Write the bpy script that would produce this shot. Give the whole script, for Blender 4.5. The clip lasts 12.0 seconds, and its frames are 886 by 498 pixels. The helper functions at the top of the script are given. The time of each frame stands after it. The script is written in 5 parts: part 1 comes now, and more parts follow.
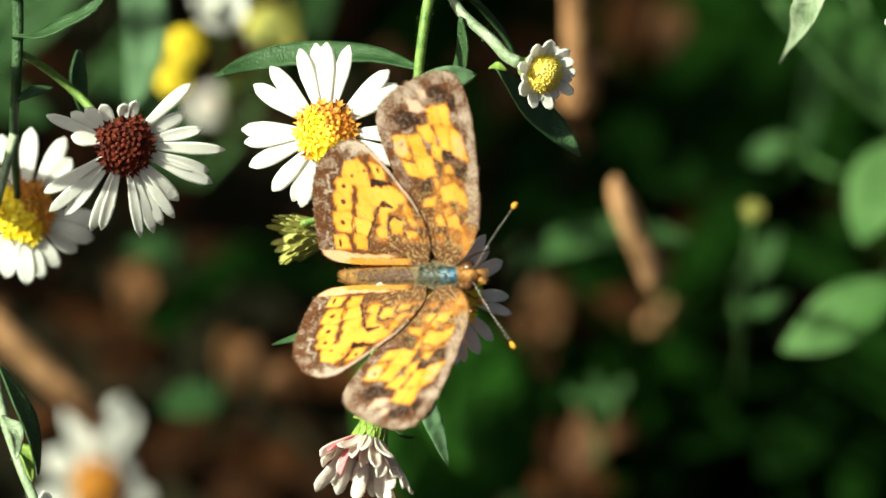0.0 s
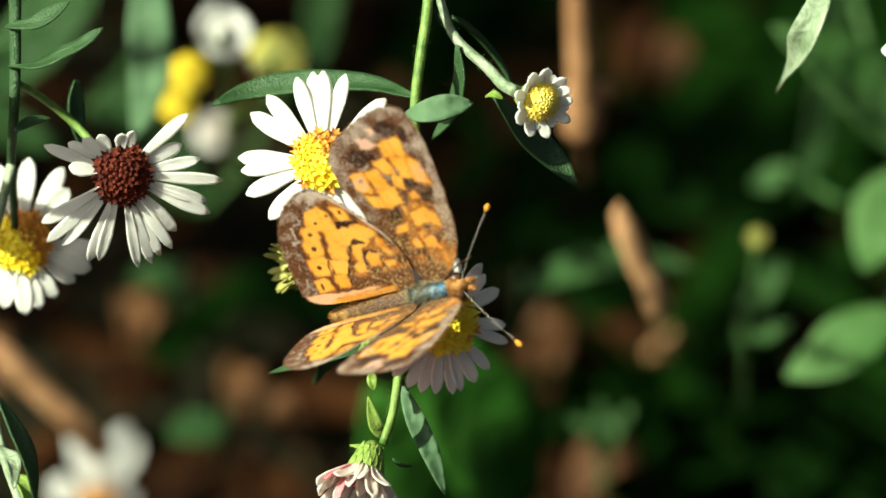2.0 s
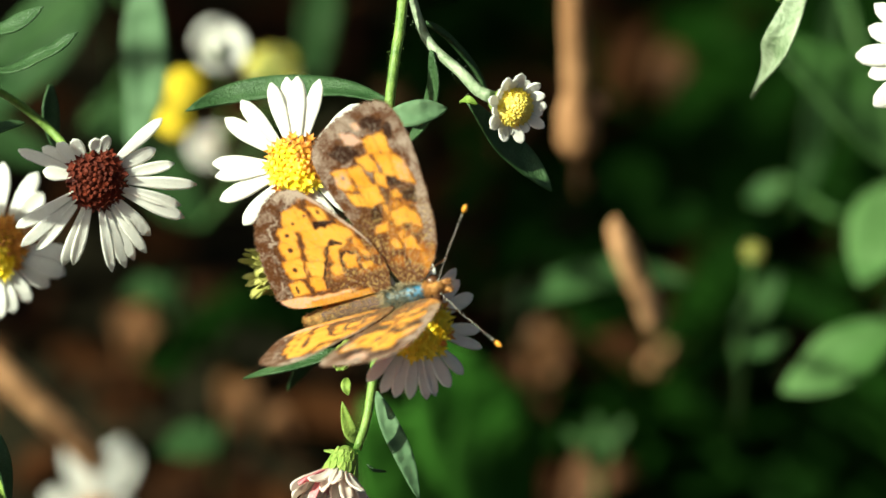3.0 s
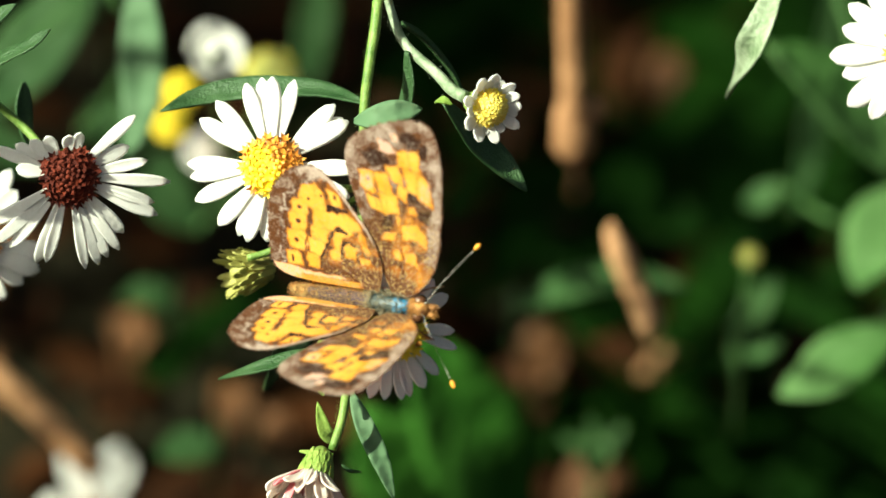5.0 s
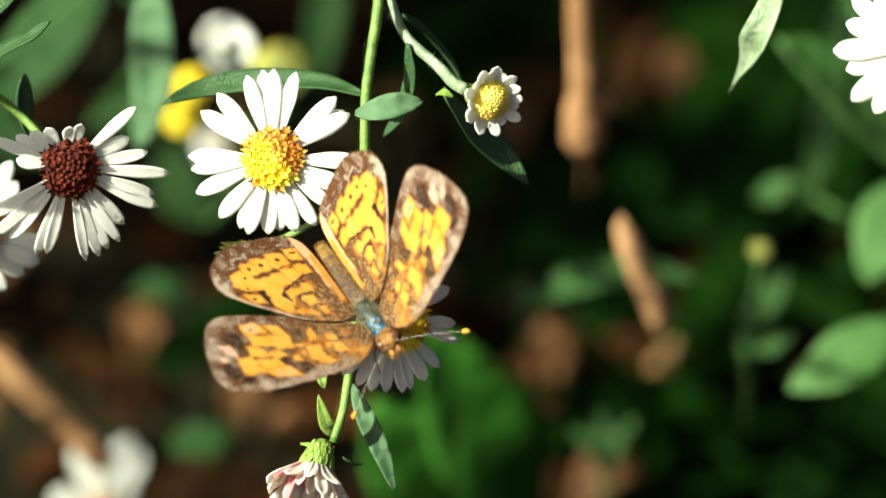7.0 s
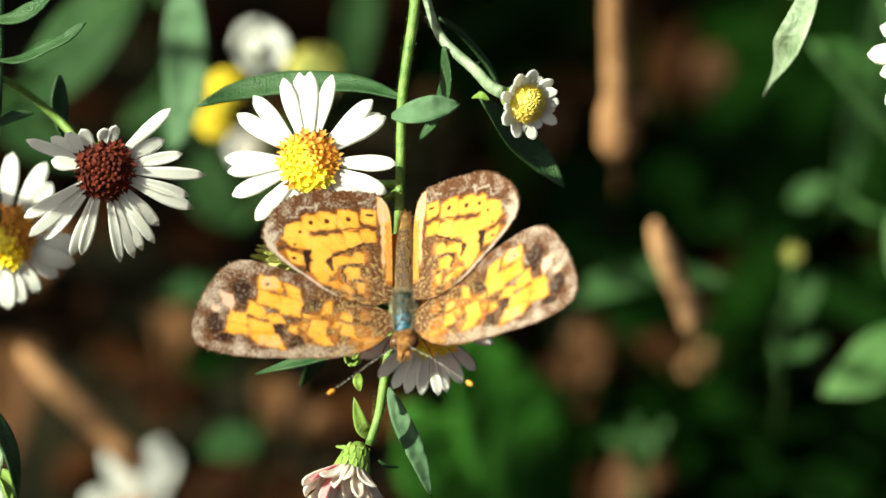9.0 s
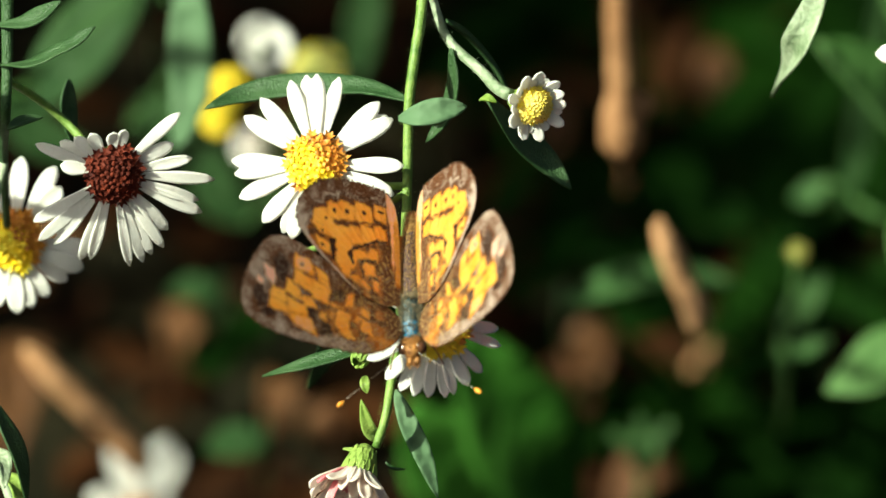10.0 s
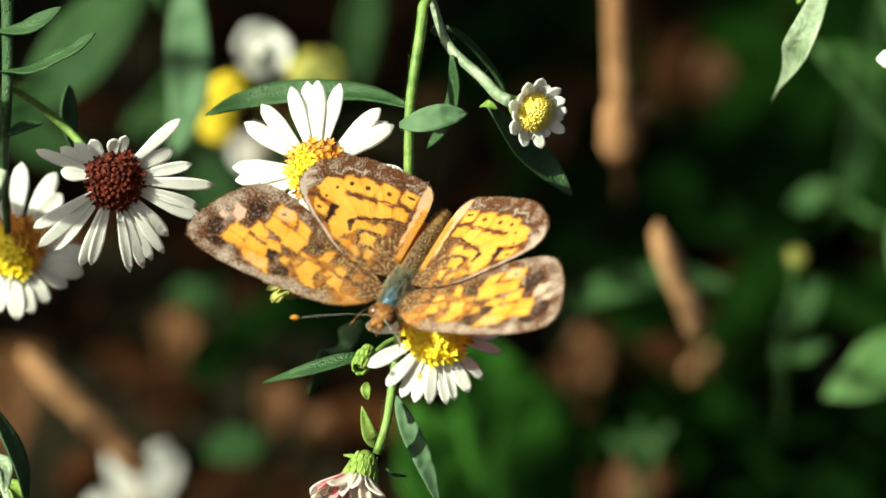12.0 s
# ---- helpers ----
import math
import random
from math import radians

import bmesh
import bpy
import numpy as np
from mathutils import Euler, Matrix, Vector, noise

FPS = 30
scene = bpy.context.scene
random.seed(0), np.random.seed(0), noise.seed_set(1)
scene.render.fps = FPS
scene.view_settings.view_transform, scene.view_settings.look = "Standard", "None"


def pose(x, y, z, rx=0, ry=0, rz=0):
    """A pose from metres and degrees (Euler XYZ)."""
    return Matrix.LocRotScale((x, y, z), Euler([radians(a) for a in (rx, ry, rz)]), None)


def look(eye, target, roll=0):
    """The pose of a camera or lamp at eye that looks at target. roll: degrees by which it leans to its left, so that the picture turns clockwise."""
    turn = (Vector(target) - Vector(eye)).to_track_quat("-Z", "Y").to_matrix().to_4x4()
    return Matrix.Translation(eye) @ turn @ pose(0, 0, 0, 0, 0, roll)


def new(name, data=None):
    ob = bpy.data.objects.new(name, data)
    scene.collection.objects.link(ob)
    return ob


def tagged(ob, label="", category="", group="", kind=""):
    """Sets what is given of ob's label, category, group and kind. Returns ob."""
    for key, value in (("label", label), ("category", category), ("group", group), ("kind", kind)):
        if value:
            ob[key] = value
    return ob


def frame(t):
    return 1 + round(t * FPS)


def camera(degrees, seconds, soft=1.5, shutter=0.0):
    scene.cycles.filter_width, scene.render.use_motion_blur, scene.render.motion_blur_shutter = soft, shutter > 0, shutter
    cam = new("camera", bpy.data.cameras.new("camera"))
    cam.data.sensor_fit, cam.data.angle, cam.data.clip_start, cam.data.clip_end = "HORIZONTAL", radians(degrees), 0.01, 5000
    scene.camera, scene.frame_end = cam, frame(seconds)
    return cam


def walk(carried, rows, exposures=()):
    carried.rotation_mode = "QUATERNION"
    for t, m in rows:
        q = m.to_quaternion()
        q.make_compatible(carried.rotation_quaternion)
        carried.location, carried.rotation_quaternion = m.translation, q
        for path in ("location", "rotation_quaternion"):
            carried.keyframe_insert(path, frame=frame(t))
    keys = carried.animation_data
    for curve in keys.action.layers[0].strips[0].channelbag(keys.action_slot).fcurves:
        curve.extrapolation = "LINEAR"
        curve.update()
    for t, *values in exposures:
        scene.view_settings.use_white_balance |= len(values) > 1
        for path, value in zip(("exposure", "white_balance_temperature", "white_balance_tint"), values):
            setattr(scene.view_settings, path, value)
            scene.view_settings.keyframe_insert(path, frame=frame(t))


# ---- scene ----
cam = camera(3.46, 12.0, soft=1.6)
cam.data.dof.use_dof = True
cam.data.dof.focus_distance = 1.2
cam.data.dof.aperture_fstop = 32

# the hand-held telephoto camera stands 1.2 m from the flowers and looks down at them
P0 = Vector((0.0, 0.0, 0.155))
RIGHT = Vector((1, 0, 0))
AHEAD = Vector((0, 0.81915, -0.57358))
UP = Vector((0, 0.57358, 0.81915))
REACH = 1200.0
EYE = P0 - AHEAD * (REACH / 1000)


def spot(u, v, d=0.0):
    """A place u mm right and v mm up of the aim, as seen in the plane of the flowers, and d mm behind that plane."""
    return EYE + (AHEAD * REACH + RIGHT * u + UP * v) * ((REACH + d) / REACH / 1000)


def low(u, v, h=0.02):
    """The place h metres above the ground that is seen u mm right and v mm up of the aim."""
    line = AHEAD * REACH + RIGHT * u + UP * v
    return EYE + line * ((h - EYE.z) / line.z)


def way(u, v, w):
    """A direction: right, up, towards the camera."""
    return (RIGHT * u + UP * v - AHEAD * w).normalized()


# aim of the camera: seconds, mm right, mm up in the plane of the flowers
AIM = [(0, 3.69, -3.58), (0.5, 3.05, -3.37), (1, 2.91, -2.38), (1.5, 3.19, -1.77),
       (2, 3.37, -1.35), (2.5, 3.58, -0.71), (3, 3.72, -0.21), (5, 4, 0.18),
       (5.5, 3.83, 0.1), (6, 3.97, -0.18), (6.5, 3.76, 0.07), (7, 3.16, -0.32),
       (9, 0.43, -0.07), (9.5, -0, 0), (10, 0.07, -0.21), (10.5, 0.21, 0.07),
       (11, 0.11, 0.25), (11.5, 0.11, 0.39), (12, 0.21, 0.21)]
walk(cam, [(t, look(EYE, EYE + AHEAD * REACH / 1000 + (RIGHT * u + UP * v) / 1000)) for t, u, v in AIM],
     [(t, stops, 6450, -11) for t, stops in ((0, 1.07), (2.0, 1.03), (3.0, 1.10), (4.8, 1.23), (6.5, 1.32), (8.0, 1.22), (9.5, 1.12), (11.0, 1.07), (12.0, 0.97))])

# ---- light: high sun from the upper left behind the camera, blue sky ----
SUN = way(-0.68, 0.40, 0.61)
world = bpy.data.worlds.new("sky")
scene.world = world
world.use_nodes = True
sky = world.node_tree.nodes.new("ShaderNodeTexSky")
sky.sky_type = "NISHITA"
sky.sun_disc = False
sky.air_density, sky.dust_density, sky.ozone_density = 0.4, 6.0, 0.5
sky.sun_elevation = math.asin(SUN.z)
sky.sun_rotation = math.atan2(SUN.x, SUN.y)
world.node_tree.links.new(sky.outputs[0], world.node_tree.nodes["Background"].inputs[0])
world.node_tree.nodes["Background"].inputs[1].default_value = 0.05
sun_lamp = bpy.data.lights.new("sun", "SUN")
sun_lamp.energy, sun_lamp.angle, sun_lamp.color = 5.0, radians(0.53), (1.0, 0.95, 0.83)
sun = new("sun", sun_lamp)
sun.matrix_world = look(P0 + SUN * 3, P0)

# ---- materials ----


def material(name, dark, light, scale=800.0, rough=0.5, bump=0.15, through_light=0.0, fine=6.0, island=0.0, gloss=0.4):
    """Two tones mixed by noise at two scales, with relief; thin matter lets some light through. scale: per metre."""
    m = bpy.data.materials.new(name)
    m.use_nodes = True
    nt = m.node_tree
    p = nt.nodes["Principled BSDF"]
    tc = nt.nodes.new("ShaderNodeTexCoord")
    n1 = nt.nodes.new("ShaderNodeTexNoise")
    n1.inputs["Scale"].default_value, n1.inputs["Detail"].default_value = scale, 3
    n2 = nt.nodes.new("ShaderNodeTexNoise")
    n2.inputs["Scale"].default_value, n2.inputs["Detail"].default_value = scale * fine, 2
    for n in (n1, n2):
        nt.links.new(tc.outputs["Object"], n.inputs["Vector"])
    add = nt.nodes.new("ShaderNodeMath")
    add.operation = "MULTIPLY_ADD"
    nt.links.new(n2.outputs["Fac"], add.inputs[0])
    add.inputs[1].default_value = 0.5
    nt.links.new(n1.outputs["Fac"], add.inputs[2])
    last = add.outputs[0]
    if island:
        geo = nt.nodes.new("ShaderNodeNewGeometry")
        more = nt.nodes.new("ShaderNodeMath")
        more.operation = "MULTIPLY_ADD"
        nt.links.new(geo.outputs["Random Per Island"], more.inputs[0])
        more.inputs[1].default_value = island
        nt.links.new(last, more.inputs[2])
        last = more.outputs[0]
    ramp = nt.nodes.new("ShaderNodeMapRange")
    ramp.inputs["From Min"].default_value, ramp.inputs["From Max"].default_value = 0.5, 1.0 + island
    nt.links.new(last, ramp.inputs["Value"])
    mix = nt.nodes.new("ShaderNodeMix")
    mix.data_type = "RGBA"
    mix.inputs["A"].default_value, mix.inputs["B"].default_value = (*dark, 1), (*light, 1)
    nt.links.new(ramp.outputs[0], mix.inputs["Factor"])
    col = mix.outputs["Result"]
    nt.links.new(col, p.inputs["Base Color"])
    p.inputs["Roughness"].default_value = rough
    p.inputs["Specular IOR Level"].default_value = gloss
    if bump:
        b = nt.nodes.new("ShaderNodeBump")
        b.inputs["Strength"].default_value, b.inputs["Distance"].default_value = bump, 0.3 / scale
        nt.links.new(n2.outputs["Fac"], b.inputs["Height"])
        nt.links.new(b.outputs[0], p.inputs["Normal"])
    if through_light:
        thin(nt, p, col, through_light)
    return m


def thin(nt, p, col, amount):
    """Mix in light that shines through a thin leaf, petal or wing."""
    tr = nt.nodes.new("ShaderNodeBsdfTranslucent")
    nt.links.new(col, tr.inputs["Color"])
    ms = nt.nodes.new("ShaderNodeMixShader")
    ms.inputs[0].default_value = amount
    nt.links.new(p.outputs[0], ms.inputs[1])
    nt.links.new(tr.outputs[0], ms.inputs[2])
    nt.links.new(ms.outputs[0], nt.nodes["Material Output"].inputs["Surface"])


PETAL = material("petal_white", (0.82, 0.79, 0.73), (0.90, 0.88, 0.83), 500, 0.55, 0.1, 0.4)
PETAL_OLD = material("petal_faded", (0.74, 0.56, 0.48), (0.90, 0.86, 0.80), 500, 0.6, 0.2, 0.45, island=0.4)
PETAL_PINK = material("petal_pink", (0.55, 0.10, 0.15), (0.80, 0.42, 0.42), 600, 0.6, 0.2, 0.4)
DISC = material("disc_yellow", (0.95, 0.64, 0.016), (0.98, 0.86, 0.08), 700, 0.5, 0.2, 0.15, island=0.5)
BUD_DISC = material("disc_pale", (0.78, 0.56, 0.04), (0.92, 0.80, 0.22), 700, 0.5, 0.2, 0.15, island=0.5)
DISC_RUST = material("disc_rust", (0.45, 0.14, 0.02), (0.75, 0.36, 0.04), 700, 0.5, 0.3, 0.1, island=0.6)
DISC_DARK = material("disc_maroon", (0.024, 0.004, 0.003), (0.15, 0.024, 0.010), 700, 0.7, 0.3, island=0.7, gloss=0.15)
STEM = material("stem_green", (0.08, 0.16, 0.025), (0.25, 0.36, 0.08), 900, 0.45, 0.3, 0.1)
LEAF = material("leaf_green", (0.020, 0.060, 0.014), (0.075, 0.140, 0.055), 300, 0.42, 0.4, 0.25, 16)
LEAF_YOUNG = material("leaf_young", (0.18, 0.30, 0.04), (0.38, 0.50, 0.12), 600, 0.5, 0.3, 0.3)
LEAF_PALE = material("leaf_whitish", (0.13, 0.19, 0.09), (0.42, 0.48, 0.33), 350, 0.5, 0.3, 0.2)
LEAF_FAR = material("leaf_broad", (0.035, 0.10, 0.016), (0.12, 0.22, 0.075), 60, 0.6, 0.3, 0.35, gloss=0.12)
SEED = material("seed_bristle", (0.24, 0.24, 0.04), (0.52, 0.48, 0.14), 700, 0.6, 0.2, 0.2, island=0.6)
STRAW_DARK = material("dead_stalk_brown", (0.20, 0.088, 0.034), (0.38, 0.195, 0.088), 150, 0.7, 0.4)
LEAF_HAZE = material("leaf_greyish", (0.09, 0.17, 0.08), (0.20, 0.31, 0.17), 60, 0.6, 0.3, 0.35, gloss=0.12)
STRAW = material("dead_stalk", (0.30, 0.14, 0.055), (0.56, 0.31, 0.155), 150, 0.7, 0.4)
# litter brown kept near black, so its colour holds the ground's shade
LITTER_SHADED = material("dead_leaf_shaded", (0.003, 0.0014, 0.0006), (0.056, 0.019, 0.005), 70, 0.85, 0.4, 0.15, island=0.9, gloss=0.08)
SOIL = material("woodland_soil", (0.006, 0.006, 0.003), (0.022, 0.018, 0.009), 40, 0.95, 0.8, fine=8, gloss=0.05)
# lighter copy of the litter brown: sunlit patches put into the leaf colour
FALLEN_LIT = material("fallen_leaf_lit", (0.050, 0.017, 0.004), (0.150, 0.060, 0.014), 90, 0.7, 0.4, 0.2)
UNDER = material("undergrowth_leaf", (0.022, 0.085, 0.008), (0.070, 0.200, 0.026), 60, 0.65, 0.3, 0.3, gloss=0.1)
# the undergrowth green blackened, so that the colour carries the shade
UNDER_SHADED = material("shaded_low_leaf", (0.002, 0.008, 0.001), (0.007, 0.026, 0.002), 60, 0.75, 0.3, 0.3, gloss=0.03)
# two darker copies of the weed green, for leaves in weaker light
LEAF_SHADE = material("leaf_shaded", (0.012, 0.038, 0.009), (0.042, 0.085, 0.028), 60, 0.6, 0.3, 0.3, gloss=0.1)
LEAF_DIM = material("leaf_dimmed", (0.022, 0.062, 0.015), (0.072, 0.140, 0.046), 60, 0.6, 0.3, 0.3, gloss=0.12)
LEMON = material("petal_yellow", (0.70, 0.50, 0.02), (0.86, 0.70, 0.05), 600, 0.5, 0.1, 0.3)

# ---- building helpers ----


def part(name, bm, mat, parent=None, label="", smooth=True):
    me = bpy.data.meshes.new(name)
    if bm.faces:
        bmesh.ops.recalc_face_normals(bm, faces=bm.faces[:])
    for f in bm.faces:
        f.smooth = smooth
    bm.to_mesh(me)
    bm.free()
    for one in (mat if isinstance(mat, (list, tuple)) else [mat]):
        me.materials.append(one)
    ob = new(name, me)
    if parent:
        ob.parent = parent
        if not parent.parent:
            ob.matrix_parent_inverse = Matrix.Translation(-parent.location)
    return tagged(ob, label)


def stand(name, place, label, category, group="", kind=""):
    """An empty at the foot of a thing, which carries its parts."""
    ob = new(name)
    ob.empty_display_size = 0.01
    ob.location = place
    return tagged(ob, label, category, group, kind)


def smooth_path(points, n):
    """n + 1 places along a smooth line through the points."""
    pts = [Vector(p) for p in points]
    if len(pts) == 2:
        return [pts[0].lerp(pts[1], i / n) for i in range(n + 1)]
    ext = [pts[0] * 2 - pts[1]] + pts + [pts[-1] * 2 - pts[-2]]
    out = []
    for i in range(n + 1):
        s = i / n * (len(pts) - 1)
        k = min(int(s), len(pts) - 2)
        t = s - k
        a, b, c, d = ext[k:k + 4]
        out.append(0.5 * (2 * b + (c - a) * t + (2 * a - 5 * b + 4 * c - d) * t * t + (3 * b - a - 3 * c + d) * t ** 3))
    return out


def tube(bm, path, radii, sides=8, mat=0):
    """A closed tube along the path; radii in metres, one each or one for all."""
    rings = []
    side = None
    for i, p in enumerate(path):
        ahead = (path[min(i + 1, len(path) - 1)] - path[max(i - 1, 0)]).normalized()
        if side is None:
            side = ahead.orthogonal().normalized()
        side = (side - ahead * side.dot(ahead)).normalized()
        other = ahead.cross(side)
        r = radii[i] if isinstance(radii, (list, tuple)) else radii
        rings.append([bm.verts.new(p + (side * math.cos(a) + other * math.sin(a)) * r) for a in [2 * math.pi * k / sides for k in range(sides)]])
    for a, b in zip(rings, rings[1:]):
        for k in range(sides):
            bm.faces.new((a[k], a[(k + 1) % sides], b[(k + 1) % sides], b[k])).material_index = mat
    bm.faces.new(rings[0][::-1]).material_index = mat
    bm.faces.new(rings[-1]).material_index = mat


def sheet(bm, rows, thick, mat=0):
    """A thin closed body over a grid of places."""
    n, m = len(rows), len(rows[0])
    layers = []
    for sign in (0.5, -0.5):
        layer = []
        for i in range(n):
            line = []
            for j in range(m):
                a = rows[min(i + 1, n - 1)][j] - rows[max(i - 1, 0)][j]
                b = rows[i][min(j + 1, m - 1)] - rows[i][max(j - 1, 0)]
                nor = a.cross(b)
                nor = nor.normalized() if nor.length > 1e-14 else Vector((0, 0, 1))
                line.append(bm.verts.new(rows[i][j] + nor * thick * sign))
            layer.append(line)
        layers.append(layer)
    t, b = layers
    for i in range(n - 1):
        for j in range(m - 1):
            bm.faces.new((t[i][j], t[i][j + 1], t[i + 1][j + 1], t[i + 1][j])).material_index = mat
            bm.faces.new((b[i][j], b[i + 1][j], b[i + 1][j + 1], b[i][j + 1])).material_index = mat
    rim = [(i, 0) for i in range(n)] + [(n - 1, j) for j in range(1, m)] + [(i, m - 1) for i in range(n - 2, -1, -1)] + [(0, j) for j in range(m - 2, 0, -1)]
    for (i, j), (k, l) in zip(rim, rim[1:] + rim[:1]):
        bm.faces.new((t[i][j], t[k][l], b[k][l], b[i][j])).material_index = mat


def leaf(name, path, width, face, parent, mat, label="", blunt=0.5, fold=0.25, wave=0.0, n=14):
    """A lance-shaped blade along the path, width in mm, its upper side towards face, folded along its midrib."""
    line = smooth_path(path, n)
    rows = []
    for i, p in enumerate(line):
        t = i / n
        ahead = (line[min(i + 1, n)] - line[max(i - 1, 0)]).normalized()
        side = ahead.cross(face).normalized()
        up = side.cross(ahead).normalized()
        w = width / 2000 * (math.sin(math.pi * min(1, 0.04 + 0.96 * t) ** (0.75 + 0.5 * (1 - blunt))) ** 0.8 + 0.02)
        row = []
        for j in range(-3, 4):
            s = j / 3
            lift = abs(s) ** 1.3 * fold * w + wave * w * math.sin(9 * t + 2 * s) * abs(s)
            row.append(p + side * s * w + up * lift)
        rows.append(row)
    bm = bmesh.new()
    sheet(bm, rows, max(width * 0.02, 0.16) / 1000)
    # the midrib on the underside
    tube(bm, [p - face * 0.00012 for p in line[:-1]], [width / 1000 * 0.035 * (1 - 0.8 * i / n) + 0.00003 for i in range(n)], 5)
    return part(name, bm, mat, parent, label)


def petal_rows(root, out, up, length, width, droop, twist, cup, n=9, tip=0.3):
    """A strap-shaped ray petal with a rounded tip and two shallow grooves; lengths in metres."""
    side = out.cross(up).normalized()
    rows = []
    for i in range(n + 1):
        t = i / n
        bend = droop * t * t
        p = root + out * length * t * (1 - 0.25 * abs(bend)) - up * length * bend * 0.6
        w = width / 2 * (0.34 + 0.66 * min(1, t / 0.55) ** 0.8) * (max(0.0, 1 - max(0, (t - (1 - tip)) / tip) ** 2.2)) ** 0.5
        w = max(w, width * 0.05)
        s_axis = side * math.cos(twist * t) + up * math.sin(twist * t)
        row = []
        for j in range(-3, 4):
            s = j / 3
            lift = cup * w * (s * s) + 0.06 * w * math.cos(s * 3 * math.pi)
            row.append(p + s_axis * s * w + up * lift)
        rows.append(row)
    return rows


def floret(bm, p, up, r, h, mat, seed, share=0.6):
    """One small tubular floret: a stalk that opens into five pointed lobes, or a closed knob."""
    rng = random.Random(seed)
    side = up.orthogonal().normalized()
    side.rotate(Matrix.Rotation(rng.random() * 6.28, 3, up))
    other = up.cross(side)
    ring = lambda rad, z, k, n: p + up * z + (side * math.cos(6.2832 * k / n) + other * math.sin(6.2832 * k / n)) * rad
    n = 5
    low = [bm.verts.new(ring(r * 0.5, 0, k, n)) for k in range(n)]
    mid = [bm.verts.new(ring(r * 0.85, h * 0.65, k, n)) for k in range(n)]
    opened = rng.random() < share
    for k in range(n):
        bm.faces.new((low[k], low[(k + 1) % n], mid[(k + 1) % n], mid[k])).material_index = mat
    if opened:
        cup = bm.verts.new(p + up * h * 0.55)
        for k in range(n):
            a, b = mid[k], mid[(k + 1) % n]
            tipv = bm.verts.new(ring(r * 1.5, h * (0.8 + 0.25 * rng.random()), k + 0.5, n))
            bm.faces.new((a, b, tipv)).material_index = mat
            bm.faces.new((a, cup, b)).material_index = mat
    else:
        top = bm.verts.new(p + up * h * 1.15)
        for k in range(n):
            bm.faces.new((mid[k], mid[(k + 1) % n], top)).material_index = mat


def flower(parent, centre, facing, petals, disc_r, length, width, disc_mats, seed, label="", dome=0.55, droop=0.15, petal_mat=None, rust=None, florets=80, cup_len=3.6, lift=0.06):
    """An aster head: green cup (the part itself), ray petals and a disc of florets. petals: (degrees round the head, length factor, droop)."""
    rng = random.Random(seed)
    facing = facing.normalized()
    right = RIGHT - facing * RIGHT.dot(facing)
    right.normalize()
    top = facing.cross(right).normalized()
    # green cup of small overlapping bracts behind the petals
    bm = bmesh.new()
    base = centre - facing * cup_len / 1000
    prof = [(0.0, 0.35), (0.25, 0.75), (0.6, 1.0), (1.0, 1.02)]
    tube(bm, [base.lerp(centre - facing * 0.0003, t) for t, _ in prof], [disc_r / 1000 * 0.8 * r for _, r in prof], 14)
    for k in range(36):
        a = k * 2.4
        t = 0.08 + 0.55 * (k / 36)
        o = right * math.cos(a) + top * math.sin(a)
        rad = disc_r / 1000 * 0.8 * (0.6 + 0.42 * min(1, t / 0.6))
        rows = petal_rows(base.lerp(centre, t) + o * rad, (facing + o * 0.14).normalized(), o, 0.00045 * cup_len, 0.00062, -0.08, 0, 0.2, 4, 0.8)
        sheet(bm, rows, 0.0001)
    head = part("flower_head", bm, LEAF_YOUNG, parent, label)
    for deg, ln, dr in petals:
        a = radians(deg) + rng.uniform(-0.03, 0.03)
        o = (right * math.cos(a) + top * math.sin(a)).normalized()
        root = centre + o * disc_r / 1000 * 0.75 - facing * rng.uniform(0.0, 0.0004)
        bm = bmesh.new()
        rows = petal_rows(root, (o + facing * (lift + rng.uniform(-0.06, 0.06))).normalized(), facing, (length * ln - disc_r * 0.75) / 1000 , width / 1000 * rng.uniform(0.85, 1.12), droop + dr, rng.uniform(-0.35, 0.35), rng.uniform(-0.1, 0.25), tip=0.42)
        sheet(bm, rows, 0.00016)
        part("petal", bm, petal_mat or PETAL, head)
    bm = bmesh.new()
    disc = disc_r * 0.84 / 1000
    for k in range(florets):
        q = math.sqrt((k + 0.5) / florets)
        a = k * 2.39996
        o = right * math.cos(a) + top * math.sin(a)
        p = centre + o * disc * q + facing * disc * dome * (1 - q * q)
        up = (facing + o * q * 0.9).normalized()
        which = 1 if (rust and o.dot(rust) * q > rng.uniform(0.05, 0.42)) else 0
        if q > 0.85 and rng.random() < 0.35:
            which = len(disc_mats) - 1
        floret(bm, p, up, disc * (0.115 + 0.065 * q), disc * (0.08 + 0.42 * q * q), which, rng.random(), 0.9 if q > 0.62 else 0.1)
    # the core under the florets
    core = [(0.0, 1.0), (0.3, 0.93), (0.6, 0.72), (0.85, 0.42), (1.0, 0.05)]
    tube(bm, [centre + facing * (disc * dome * t - 0.0002) for t, _ in core], [disc * r for _, r in core], 16)
    part("disc", bm, disc_mats, head, smooth=False)
    return head

# ---- ground ----
bm = bmesh.new()
size = 400.0
cuts = [-size, -30, -8, -3, -1.5] + [-0.9 + 0.06 * i for i in range(31)] + [1.5, 3, 8, 30, size]
grid = [[bm.verts.new((x, y, noise.noise(Vector((x * 6, y * 6, 0))) * 0.005 if abs(x) < 1 and abs(y) < 1 else 0.0)) for x in cuts] for y in cuts]
